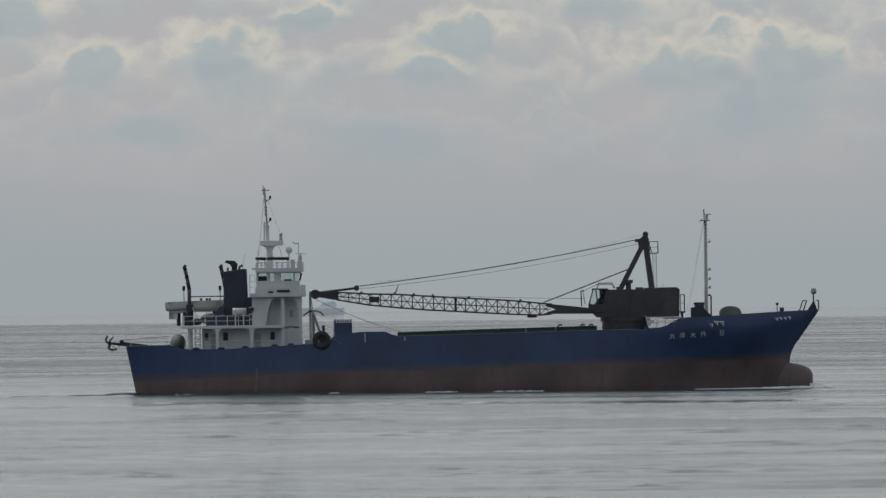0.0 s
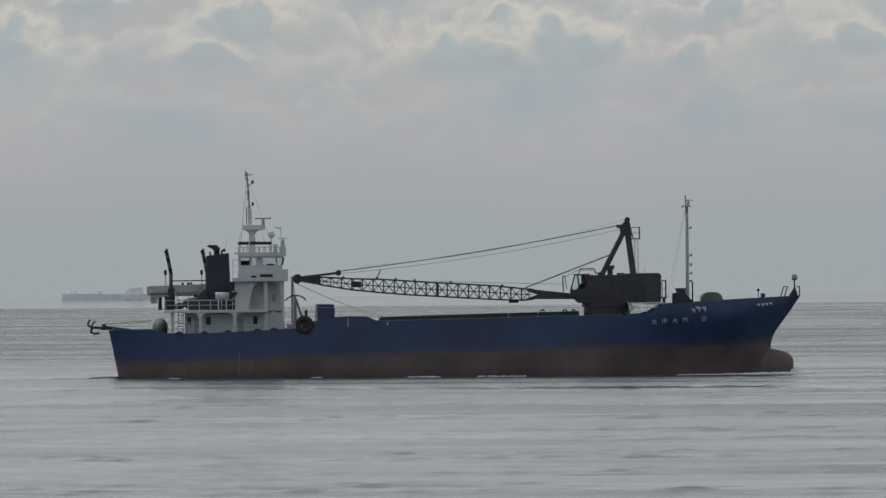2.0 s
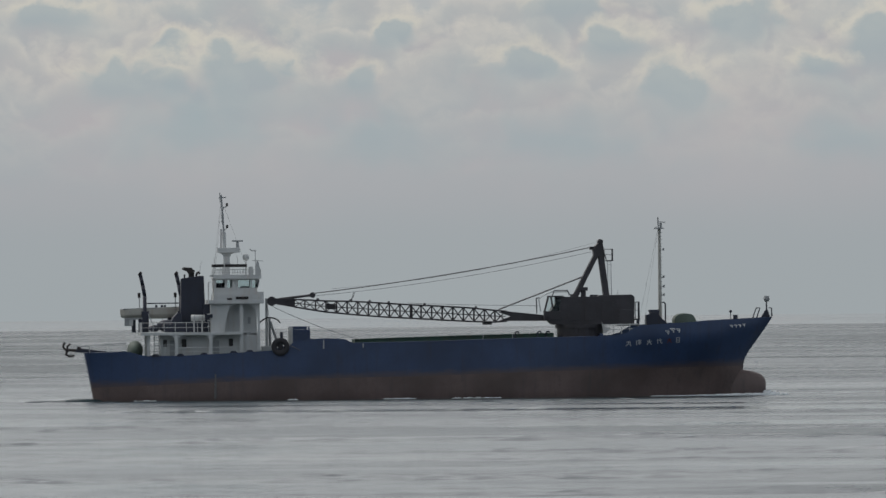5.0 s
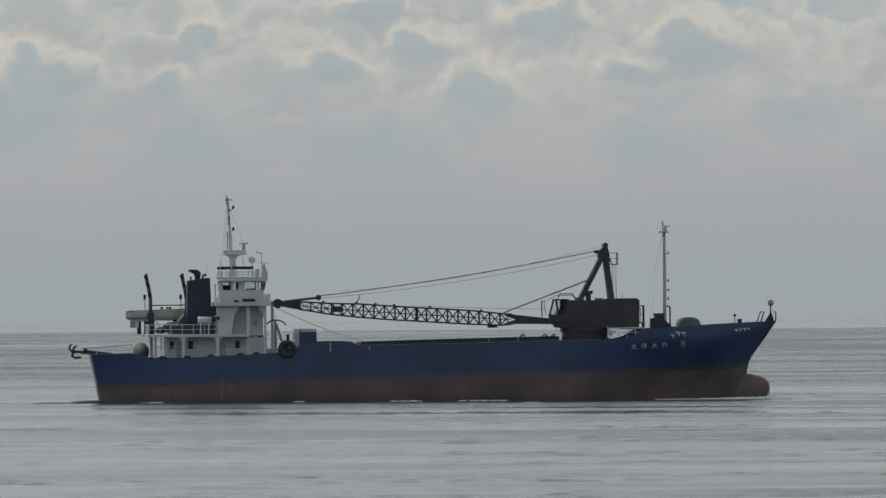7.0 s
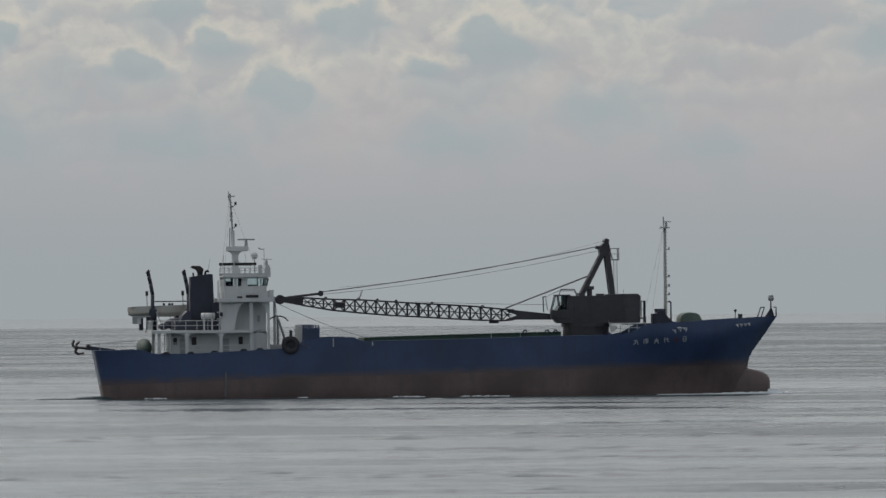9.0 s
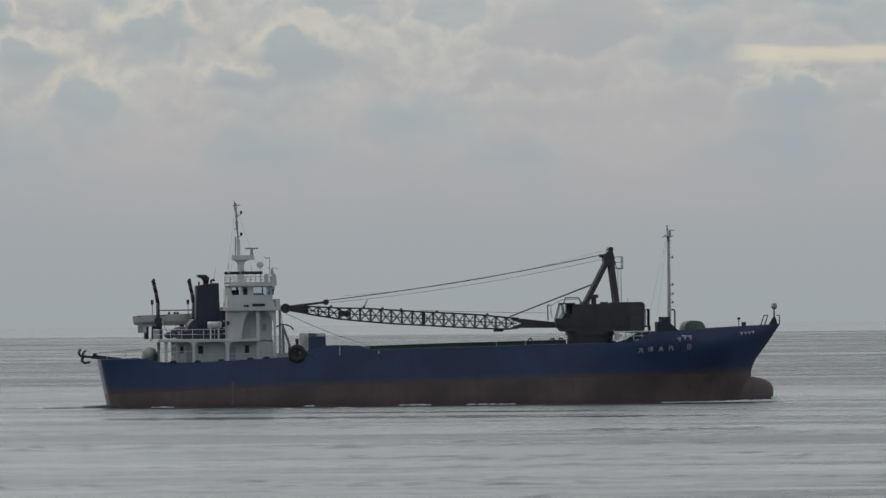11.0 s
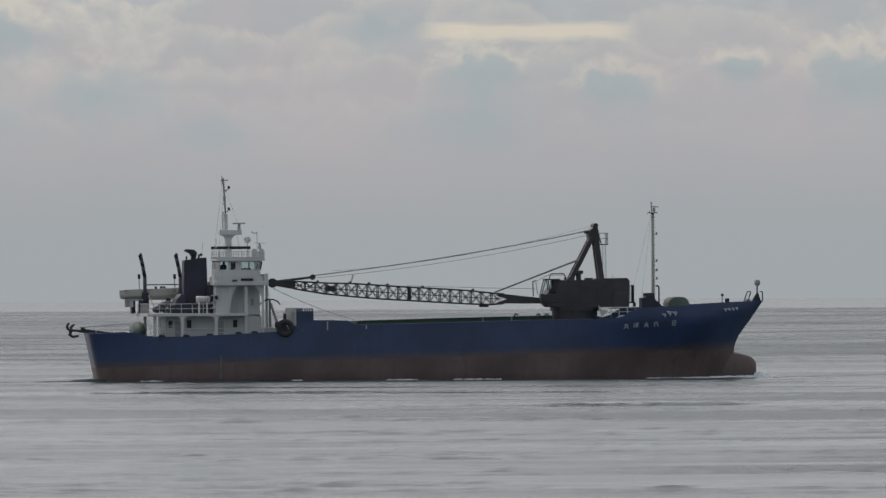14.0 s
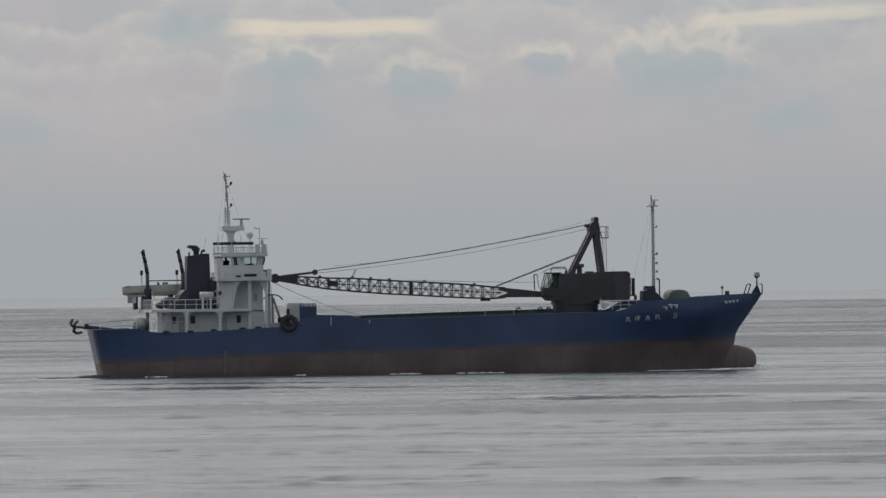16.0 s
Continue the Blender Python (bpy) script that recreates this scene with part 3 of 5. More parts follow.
def strokes(name, x, z, h, lines, mat, y_at, label=""):
    """One mark of painted bars on the bow's side; lines in units of its height."""
    bm = bmesh.new()
    for x0, z0, x1, z1 in lines:
        p, q = Vector((x + x0 * h, 0, z + z0 * h)), Vector((x + x1 * h, 0, z + z1 * h))
        t = (q - p).normalized()
        n = Vector((-t.z, 0, t.x)) * h * 0.085
        vs = []
        for v in (p + n, q + n, q - n, p - n):
            vs.append((v.x, v.z))
        f = [bm.verts.new((a, -breadth(a, b) - 0.05, b)) for a, b in vs]
        g = [bm.verts.new((a, -breadth(a, b) + 0.05, b)) for a, b in vs]
        bm.faces.new(f)
        bm.faces.new(g[::-1])
        for i in range(4):
            bm.faces.new((f[i], g[i], g[(i + 1) % 4], f[(i + 1) % 4]))
    bmesh.ops.recalc_face_normals(bm, faces=bm.faces)
    return part(name, bm, mat, hull, label)


BARS_A = [(-0.45, 0.25, 0.3, 0.25), (0.1, 0.45, -0.1, -0.2), (-0.1, -0.2, -0.5, -0.5), (0.3, 0.25, 0.3, -0.4), (0.3, -0.4, 0.55, -0.45)]
BARS_B = [(-0.45, 0.4, -0.45, -0.5), (-0.2, 0.4, 0.45, 0.4), (-0.2, 0.1, 0.45, 0.1), (-0.2, -0.2, 0.45, -0.2), (0.1, 0.5, 0.1, -0.5)]
BARS_C = [(-0.45, 0.15, 0.45, 0.15), (0.0, 0.5, 0.0, 0.1), (0.0, 0.1, -0.45, -0.5), (0.0, 0.1, 0.45, -0.5)]
BARS_D = [(-0.3, 0.45, -0.5, 0.0), (-0.35, 0.2, -0.35, -0.5), (-0.15, 0.15, 0.45, 0.2), (0.05, 0.5, 0.2, -0.2), (0.2, -0.2, 0.5, -0.45)]
BARS_E = [(-0.3, 0.45, 0.3, 0.45), (-0.3, 0.0, 0.3, 0.0), (-0.3, -0.45, 0.3, -0.45), (-0.3, 0.45, -0.3, -0.45), (0.3, 0.45, 0.3, -0.45)]
for x, z, lines, mat in ((56.95, 5.47, BARS_A, LETTERING), (58.05, 5.56, BARS_B, LETTERING), (59.15, 5.58, BARS_C, LETTERING), (60.25, 5.67, BARS_D, LETTERING),
                         (61.3, 5.72, BARS_C, RED), (62.2, 5.77, BARS_E, LETTERING)):
    strokes("name_bars", x, z, 0.54, lines, mat, -6, "white painted bars" if mat is LETTERING else "dull red painted bars")
HOOK = [(-0.45, 0.4, 0.45, 0.4), (0.45, 0.4, 0.3, -0.4), (-0.1, 0.1, 0.2, 0.1)]
for x, z, h in ((61.02, 6.55, 0.45), (61.55, 6.76, 0.52), (62.15, 6.72, 0.52)):
    strokes("mark_bars", x, z, h, HOOK, WHITE_CLEAN, -6, "white painted bars")
for x, z, h in ((67.95, 7.1, 0.34), (68.4, 7.14, 0.34), (68.85, 7.17, 0.34), (69.3, 7.22, 0.34)):
    strokes("mark_bars", x, z, h, HOOK, WHITE_CLEAN, -3, "white painted bars")

# ---------------------------------------------------------------- aft house

# lower house on the poop, under the boat deck
lower = part("deck_house", box(7.8, 18.0, -4.3, 4.3, 4.02, 6.74), WHITE, ship, "white deck house behind pillars")
for x0, x1, z0, z1 in ((8.05, 8.45, 5.55, 6.3), (10.0, 10.5, 5.5, 6.35), (14.95, 15.4, 5.55, 6.35)):
    part("window", box(x0, x1, -4.36, -4.28, z0, z1, 0.02), BLACK, lower, "dark window")
for x0, x1 in ((8.75, 9.35), (13.3, 13.95)):
    part("door", box(x0, x1, -4.37, -4.28, 4.15, 6.2, 0.02), GREY, lower, "grey steel door")
part("boat_deck", box(5.65, 16.3, -5.9, 5.9, 6.76, 7.06, 0.03), WHITE, ship, "white edged deck slab on pillars")
for x in (6.5, 9.4, 13.0, 16.27):
    for y in (-5.78, 5.78):
        if x > 16 and y < 0:
            continue
        y = y if x > 8 else y * 0.91
        part("pillar", box(x - 0.16, x + 0.16, y - 0.12, y + 0.12, 4.02, 6.76), WHITE, ship)
for x in (9.4, 13.0):
    for s in (-1, 1):
        part("bracket", prism([(x + s * 0.16, 6.76), (x + s * 0.16, 6.3), (x + s * 0.3, 6.55), (x + s * 0.6, 6.76)], -5.82, -5.7), WHITE, ship)
railing([(6.0, -5.3, 4.45), (9.3, -5.6, 4.45)], 1.3, ship, bars=2)
railing([(9.5, -5.75, 4.6), (16.1, -5.75, 4.6)], 0.85, ship, bars=2, gap=1.6)
part("ladder", add_path(path([(7.1, -4.9, 4.0), (7.1, -4.9, 6.76)], 0.05), [(7.6, -4.9, 4.0), (7.6, -4.9, 6.76)], 0.05), WHITE, ship)
for i in range(9):
    rod("rung", (7.1, -4.9, 4.2 + i * 0.29), (7.6, -4.9, 4.2 + i * 0.29), 0.035, WHITE, ship)
railing([(5.8, -5.7, 7.06), (12.8, -5.7, 7.06)], 1.02, ship, bars=2, gap=1.15)
railing([(5.8, 5.7, 7.06), (12.8, 5.7, 7.06)], 1.02, ship, bars=2, gap=1.15)
railing([(5.8, -5.7, 7.06), (5.8, 5.7, 7.06)], 1.02, ship, bars=2, gap=1.15)

# tower between boat deck and bridge
tower = part("tower", box(13.05, 17.95, -3.3, 3.3, 6.74, 10.02), WHITE, ship, "white steel house under the bridge")
part("tower_foot", box(14.5, 18.0, -3.3, 3.3, 6.74, 6.9), WHITE, tower)
part("side_house", box(13.05, 14.5, -5.0, -3.3, 7.06, 10.02), WHITE, tower)
part("side_house", box(13.05, 14.5, 3.3, 5.0, 7.06, 10.02), WHITE, tower)
for y0, y1 in ((-5.15, -4.95), (4.95, 5.15)):
    part("arch_plate", prism([(14.5, 6.9), (14.58, 7.8), (14.86, 9.15), (15.15, 9.65), (15.5, 9.98), (15.9, 10.02), (14.45, 10.02)], y0, y1), WHITE, tower, "white curved bracket plate under the bridge wing")
    part("arch_plate", prism([(16.4, 10.02), (16.93, 9.98), (17.4, 9.75), (17.75, 9.35), (17.95, 8.6), (18.0, 4.6), (18.25, 4.6), (18.2, 10.02)], y0, y1), WHITE, tower)
part("wing_pillar", box(16.1, 16.46, -5.2, -4.9, 4.3, 10.02), WHITE, tower)
part("wing_pillar", box(16.1, 16.46, 4.9, 5.2, 4.3, 10.02), WHITE, tower)
for x0, x1, z0, z1 in ((17.0, 17.3, 7.9, 8.6), (16.85, 17.35, 5.2, 7.0)):
    part("tower_door", box(x0, x1, -3.37, -3.28, z0, z1, 0.02), GREY, tower, "grey steel door")
part("tower_lamp", box(12.95, 13.25, -5.3, -5.0, 8.55, 8.95, 0.04), NAVY_DARK, tower, "dark lamp housing")
for z in (8.9, 8.2, 7.6):
    part("aft_ledge", box(12.75, 13.06, -4.9, -3.0, z, z + 0.1), WHITE, tower)

# bridge deck with wings
part("bridge_deck", box(12.8, 18.65, -5.6, 5.6, 10.02, 10.42, 0.03), WHITE, ship, "white bridge deck with wings")
bul = part("wing_bulwark", box(13.45, 18.05, -5.55, -5.45, 10.42, 10.95), WHITE, ship, "white plated wing bulwark")
part("wing_bulwark", box(13.45, 18.05, 5.45, 5.55, 10.42, 10.95), WHITE, ship)
part("wing_front", box(18.5, 18.62, -5.5, 5.5, 10.42, 11.2), WHITE, ship)
for y in (-5.45, 5.45):
    part("wing_corner", box(18.15, 18.62, y - 0.06, y + 0.06, 10.42, 11.25), WHITE, ship)
part("name_board", box(15.68, 17.02, -5.62, -5.54, 10.48, 10.76, 0.02), BLACK, ship, "black board on a white bulwark")
part("name_board", box(14.75, 15.3, -5.62, -5.54, 10.42, 10.62, 0.02), BLACK, ship, "black board on a white bulwark")
railing([(12.85, -5.4, 10.42), (12.85, -3.2, 10.42)], 1.9, ship, bars=3)
railing([(12.85, -5.5, 10.42), (13.4, -5.5, 10.42)], 1.9, ship, bars=3, gap=0.5)

# wheelhouse: walls with real openings on all sides
W0, W1, WS = 13.5, 18.05, 3.0
house = part("wheelhouse", box(W0, W1, -WS, -WS + 0.12, 10.42, 11.7), WHITE, ship, "white wheelhouse with large windows all round")
part("wall_panel", box(W0, W1, WS - 0.12, WS, 10.42, 11.7), WHITE, house)
part("wall_panel", box(W0, W0 + 0.12, -WS + 0.12, WS - 0.12, 10.42, 11.7), WHITE, house)
part("wall_panel", box(W1 - 0.12, W1, -WS + 0.12, WS - 0.12, 10.42, 11.7), WHITE, house)
POSTS = [(13.5, 13.72), (14.62, 14.88), (15.38, 16.02), (17.4, 17.52)]
for y0, y1 in ((-WS, -WS + 0.12), (WS - 0.12, WS)):
    for x0, x1 in POSTS:
        part("window_post", box(x0, x1, y0, y1, 11.7, 12.5), WHITE, house)
    part("window_post", prism([(17.98, 11.7), (18.12, 11.7), (18.3, 12.5), (18.16, 12.5)], y0, y1), NAVY_DARK, house)
    part("head_panel", box(W0, 18.2, y0, y1, 12.5, 12.62), WHITE, house)
    for x0, x1 in ((13.72, 14.62), (14.88, 15.38), (16.02, 17.4), (17.52, 18.0)):
        part("pane", box(x0, x1, y0 + 0.05, y0 + 0.07, 11.7, 12.5), GLASS, house, "clear window glass")
    part("door_leaf", box(14.86, 15.4, y0 - 0.02, y1 + 0.02, 10.45, 11.7), WHITE, house)
for i in range(6):
    y = -2.9 + i * 1.16
    part("window_post", box(18.05, 18.17, y - 0.06, y + 0.06, 11.7, 12.5), WHITE, house)
    part("window_post", box(13.5, 13.62, y - 0.28, y + 0.28, 11.7, 12.5), WHITE, house)
part("pane", box(18.08, 18.1, -2.9, 2.9, 11.7, 12.5), GLASS, house, "clear window glass")
part("console", box(16.4, 17.2, -2.0, 2.0, 10.42, 11.85, 0.05), NAVY_DARK, house, "dark steering console")
part("chart_bench", box(13.7, 14.6, -1.5, 2.6, 10.42, 12.2, 0.05), NAVY_DARK, house, "dark cabinet")
roof = part("wheelhouse_roof", box(13.4, 18.45, -3.7, 3.7, 12.62, 12.82, 0.03), WHITE, house)
# monkey island on top
for y in (-3.65, 3.65):
    part("roof_bulwark", box(13.45, 18.42, y - 0.04, y + 0.04, 12.82, 13.06), WHITE, ship)
part("roof_bulwark", box(18.36, 18.44, -3.6, 3.6, 12.82, 13.06), WHITE, ship)
for y in (-3.62, 3.62):
    railing([(13.5, y, 13.06), (18.4, y, 13.06)], 0.55, ship, gap=0.55, bars=2, r=0.035)
railing([(18.4, -3.6, 13.06), (18.4, 3.6, 13.06)], 0.55, ship, gap=0.8, bars=2, r=0.035)
for x in (17.35, 18.1):
    part("dodger_plate", box(x - 0.22, x + 0.22, -3.7, -3.64, 13.06, 13.9), WHITE, ship)
for x0, x1 in ((13.45, 14.55), (14.65, 16.95)):
    for y in (-3.5, 3.5):
        part("awning_roll", box(x0, x1, y - 0.12, y + 0.12, 13.88, 14.18, 0.06), BLACK, ship, "rolled black awning on posts")
        for x in (x0 + 0.15, x1 - 0.15):
            rod("awning_post", (x, y, 12.82), (x, y, 13.9), 0.035, WHITE, ship)
part("aft_lamp", box(13.05, 13.5, -3.3, -3.1, 12.9, 13.05, 0.03), GREY, ship)

# main mast with its platform
mast = part("main_mast", path([(14.72, 0, 15.9), (14.68, 0, 17.6)], 0.2, 12), WHITE, ship, "white tubular mast with navigation lights")
part("column", prism([(14.55, 12.82), (15.3, 12.82), (15.25, 14.9), (15.4, 15.2), (15.75, 15.4), (14.15, 15.4), (14.5, 15.2), (14.6, 14.9)], -0.45, 0.45, 0.05), WHITE, mast)
part("platform", box(13.95, 16.3, -0.9, 0.9, 15.4, 15.92, 0.04), WHITE, mast)
part("upper_mast", path([(14.68, 0, 17.4), (14.55, 0, 19.4), (14.42, 0, 21.5)], 0.095, 10), GREY, mast)
part("topmast", path([(14.3, 0, 20.7), (14.28, 0, 21.75)], 0.04, 6), GREY, mast)
part("yard", path([(14.15, 0, 21.2), (14.95, 0, 21.25)], 0.06, 6), GREY, mast)
part("yard", path([(14.45, -1.1, 20.95), (14.45, 1.1, 20.95)], 0.05, 6), GREY, mast)
for z in (20.35, 18.05):
    part("lamp_arm", path([(14.5, 0, z - 0.3), (14.85, 0, z - 0.15), (15.0, 0, z)], 0.05, 6), GREY, mast)
    part("navigation_lamp", bar((15.02, 0, z - 0.05), (15.02, 0, z + 0.28), 0.13, None, 10), BLACK, mast, "small dark lantern")
for z in (19.3, 20.0, 19.0, 18.6):
    part("mast_band", bar((14.55, 0, z), (14.55, 0, z + 0.22), 0.15, None, 8), GREY, mast)
part("mast_ladder", path([(14.35, -0.1, 15.9), (14.38, -0.1, 17.9)], 0.06, 6), GREY, mast)
for p, q in (((14.42, 0.9, 20.9), (13.6, 2.6, 12.9)), ((14.42, -0.9, 20.9), (13.6, -2.6, 12.9)), ((14.5, 0.4, 20.9), (17.4, 1.2, 13.0)), ((15.9, 0.3, 15.4), (16.5, 0.5, 13.0))):
    rod("stay", p, q, 0.009, ROPE, mast)
for x, z in ((13.75, 15.0), (15.6, 14.4), (16.1, 14.9), (13.62, 14.9)):
    rod("aerial", (x, 0.8, 12.9), (x, 0.8, z), 0.02, WHITE, ship)
radar = part("radar", bar((16.1, 0, 15.92), (16.1, 0, 16.5), 0.2, 0.14, 10), GREY, ship, "grey radar pedestal with a turning scanner")
sc = box(-0.92, 0.92, -0.11, 0.11, -0.07, 0.09, 0.04)
add_bar(sc, (0, 0, -0.2), (0, 0, -0.05), 0.16)
scanner = part("scanner", sc, GREY, radar, "slim grey radar scanner")
scanner.location = (16.1, 0, 16.62)
dome = part("satellite_dome", ball((16.95, -0.6, 14.9), 0.36, 1, 1, 1.08), WHITE, ship, "white satellite dome on a post", True)
part("dome_post", bar((16.95, -0.6, 12.8), (16.95, -0.6, 14.6), 0.06), WHITE, dome)
part("searchlight", ball((15.05, -0.5, 14.2), 0.3, 1, 1, 0.8), GREY, ship, "", True)
vane = part("wind_vane", path([(17.95, -0.8, 12.8), (17.95, -0.8, 15.6)], 0.035, 6), GREY, ship, "grey wind vane on a pole")
part("vane_arm", path([(17.35, -0.8, 15.75), (17.6, -0.8, 15.58), (18.0, -0.8, 15.62)], 0.05, 6), GREY, vane)
part("horn", bar((18.15, -1.4, 13.9), (18.15, -1.4, 14.4), 0.2, 0.12, 10), GREY, ship)
part("horn_bar", path([(17.6, -1.4, 14.55), (18.75, -1.4, 14.5)], 0.03, 6), GREY, ship)
rod("horn_post", (18.15, -1.4, 12.8), (18.15, -1.4, 14.6), 0.04, GREY, ship)

# funnel
fun = part("funnel", prism([(9.98, 7.0), (12.72, 7.0), (12.6, 9.5), (12.48, 12.98), (12.2, 13.0), (10.08, 12.72)], -1.2, 1.2, 0.08), NAVY_DARK, ship, "dark navy funnel with exhaust pipes")
part("casing", box(8.2, 12.95, -2.6, 2.6, 7.06, 7.9, 0.05), NAVY_DARK, fun)
part("casing_step", box(12.4, 13.05, -2.4, 2.4, 7.06, 10.0, 0.05), NAVY_DARK, fun)
part("exhaust_hood", prism([(10.15, 13.72), (10.35, 13.9), (11.2, 13.86), (11.55, 13.55), (11.5, 13.2), (10.9, 13.2), (10.75, 13.45)], -0.5, 0.5, 0.05), BLACK, fun, "sooty curved exhaust hood")
part("exhaust_pipe", bar((11.2, 0, 12.8), (11.2, 0, 13.5), 0.3, None, 12), BLACK, fun)
part("exhaust_elbow", path([(11.7, -0.4, 12.8), (11.75, -0.4, 13.25), (11.95, -0.4, 13.36), (12.1, -0.4, 13.2)], 0.11, 8), BLACK, fun)
part("exhaust_elbow", path([(10.5, 0.5, 12.7), (10.5, 0.5, 13.15)], 0.09, 8), BLACK, fun)
rod("aerial", (12.0, 0.4, 12.9), (12.3, 0.4, 14.6), 0.015, ROPE, fun)

# lifeboat on the far side, in curved davits
lifeboat = thing("lifeboat", (7.0, 5.4, 8.4), "weathered pale grey lifeboat hung in dark davits", "lifeboat")


def boat_hull():
    bm = bmesh.new()
    rings = []
    for i in range(17):
        s = i / 16
        x = 3.88 + 6.2 * s
        wide = 0.85 * (1 - abs(2 * s - 1) ** 9) + 0.5
        keel = 8.5 + 0.16 * abs(2 * s - 1) ** 9
        rim = 9.52 + 0.2 * s
        ring = []
        for j in range(13):
            a = math.pi * j / 12
            ring.append(bm.verts.new((x + (0.25 * (1 - math.sin(a)) * (1 if s > 0.5 else -1) if i in (0, 16) else 0.0) * 0.4,
                                      5.4 - wide * math.cos(a), rim - (rim - keel) * math.sin(a) ** 0.4)))
        rings.append(ring)
    for a, b in zip(rings, rings[1:]):
        for j in range(12):
            bm.faces.new((a[j], b[j], b[j + 1], a[j + 1]))
        bm.faces.new((a[0], a[12], b[12], b[0]))
    bm.faces.new(rings[0])
    bm.faces.new(rings[-1])
    bmesh.ops.recalc_face_normals(bm, faces=bm.faces)
    return bm


part("hull", boat_hull(), CREAM, lifeboat)
part("gunwale", path([(3.9, 5.0, 9.5), (4.2, 4.2, 9.54), (7.0, 4.05, 9.62), (9.5, 4.3, 9.7), (10.05, 5.0, 9.74)], 0.06, 6), GREY, lifeboat)
for x in (5.0, 6.2, 7.4, 8.6):
    part("grab_line", path([(x, 4.3, 9.45), (x + 0.6, 4.28, 9.2), (x + 1.2, 4.3, 9.48)], 0.02, 5), ROPE, lifeboat)
part("boat_chock", box(5.0, 5.4, 4.6, 6.2, 7.06, 8.7, 0.03), NAVY_DARK, ship)
part("boat_chock", box(8.8, 9.2, 4.6, 6.2, 7.06, 8.7, 0.03), NAVY_DARK, ship)
part("under_box", prism([(8.9, 7.9), (10.1, 7.9), (10.1, 9.0), (9.7, 9.15), (9.2, 8.6)], -2.2, 2.4, 0.06), NAVY_DARK, ship)
spk = part("speaker_box", box(4.2, 4.72, 3.7, 4.2, 7.75, 8.45, 0.04), GREY, ship, "grey loudspeaker box with a white front")
part("speaker_front", box(4.72, 5.1, 3.7, 4.1, 7.75, 8.4, 0.03), WHITE, spk)
part("speaker_arm", box(4.2, 6.1, 3.6, 3.9, 8.4, 8.62), GREY, spk)
for x in (5.85, 6.5):
    part("davit_leg", box(x - 0.18, x + 0.18, 3.6, 3.9, 7.06, 8.5), NAVY_DARK, ship)
part("span_wire", path([(6.4, 4.1, 10.12), (10.0, 4.1, 10.14)], 0.06, 6), NAVY_DARK, ship)
for x in (7.6, 8.2, 8.5):
    part("cleat", box(x - 0.12, x + 0.12, 4.4, 4.7, 9.5, 9.95, 0.03), NAVY_DARK, lifeboat)
for dx in (0.0, 3.82):
    dav = part("boat_davit", path([(5.88 + dx, 3.9, 13.32), (5.97 + dx, 3.9, 12.9), (6.16 + dx, 3.9, 12.05), (6.36 + dx, 3.9, 10.9), (6.38 + dx, 3.9, 7.1)], 0.2, 10), NAVY_DARK, ship, "dark curved boat davit", True)
    part("davit_head", path([(5.78 + dx, 3.9, 13.36), (6.0 + dx, 3.9, 13.2)], 0.24, 8), BLACK, dav)
    part("davit_foot", box(6.02 + dx, 6.78 + dx, 3.6, 4.2, 7.06, 9.3, 0.08), NAVY_DARK, dav)
    part("lantern", bar((5.78 + dx, 4.3, 10.75), (5.78 + dx, 4.3, 11.25), 0.15, None, 8), BLACK, ship, "small dark lantern")
    rod("lantern_post", (5.82 + dx, 4.3, 9.6), (5.78 + dx, 4.3, 10.8), 0.05, GREY, ship)
for x, y in ((7.2, -1.2), (8.6, -2.0)):
    part("ventilator", ball((x, y, 7.5), 0.55, 1.1, 1, 0.7), NAVY_DARK, ship, "", True)
part("canvas_heap", ball((8.7, 2.2, 7.75), 0.8, 1.5, 1, 0.8), NAVY_DARK, ship, "dark canvas heap under the boat", True)
part("canvas_heap", ball((10.2, 2.6, 8.0), 0.7, 1.3, 1, 0.9), NAVY_DARK, ship, "", True)
for p, q in (((6.7, 3.3, 9.0), (7.6, 3.3, 7.1)), ((8.2, 3.3, 7.1), (8.2, 3.3, 8.5))):
    part("boat_strut", bar(p, q, 0.05), WHITE, ship)

raft = thing("life_raft", (11.75, -4.6, 7.06), "white life raft canister on a steel cradle", "life raft")
part("canister", path([(11.0, -4.6, 8.55), (12.45, -4.6, 8.55)], 0.34, 14), WHITE, raft, "", True)
for x in (11.3, 12.15):
    part("cradle_leg", box(x - 0.06, x + 0.06, -4.9, -4.3, 7.06, 8.35), WHITE, raft)
    part("strap", bar((x, -4.6, 8.55), (x + 0.06, -4.6, 8.55), 0.36, None, 14), GREY, raft)

# ---------------------------------------------------------------- gear on the poop and forward of the house

reel = thing("mooring_winch", (5.15, 0, 4.0), "mooring winch under faded green canvas on the stern", "winch")
part("cover", ball((5.2, 0.3, 5.2), 1.0, 0.85, 3.4, 1.02), GREEN, reel, "faded green canvas cover", True)
part("bed", box(4.3, 6.0, -2.5, 3.0, 4.0, 4.5, 0.04), RUST, reel)

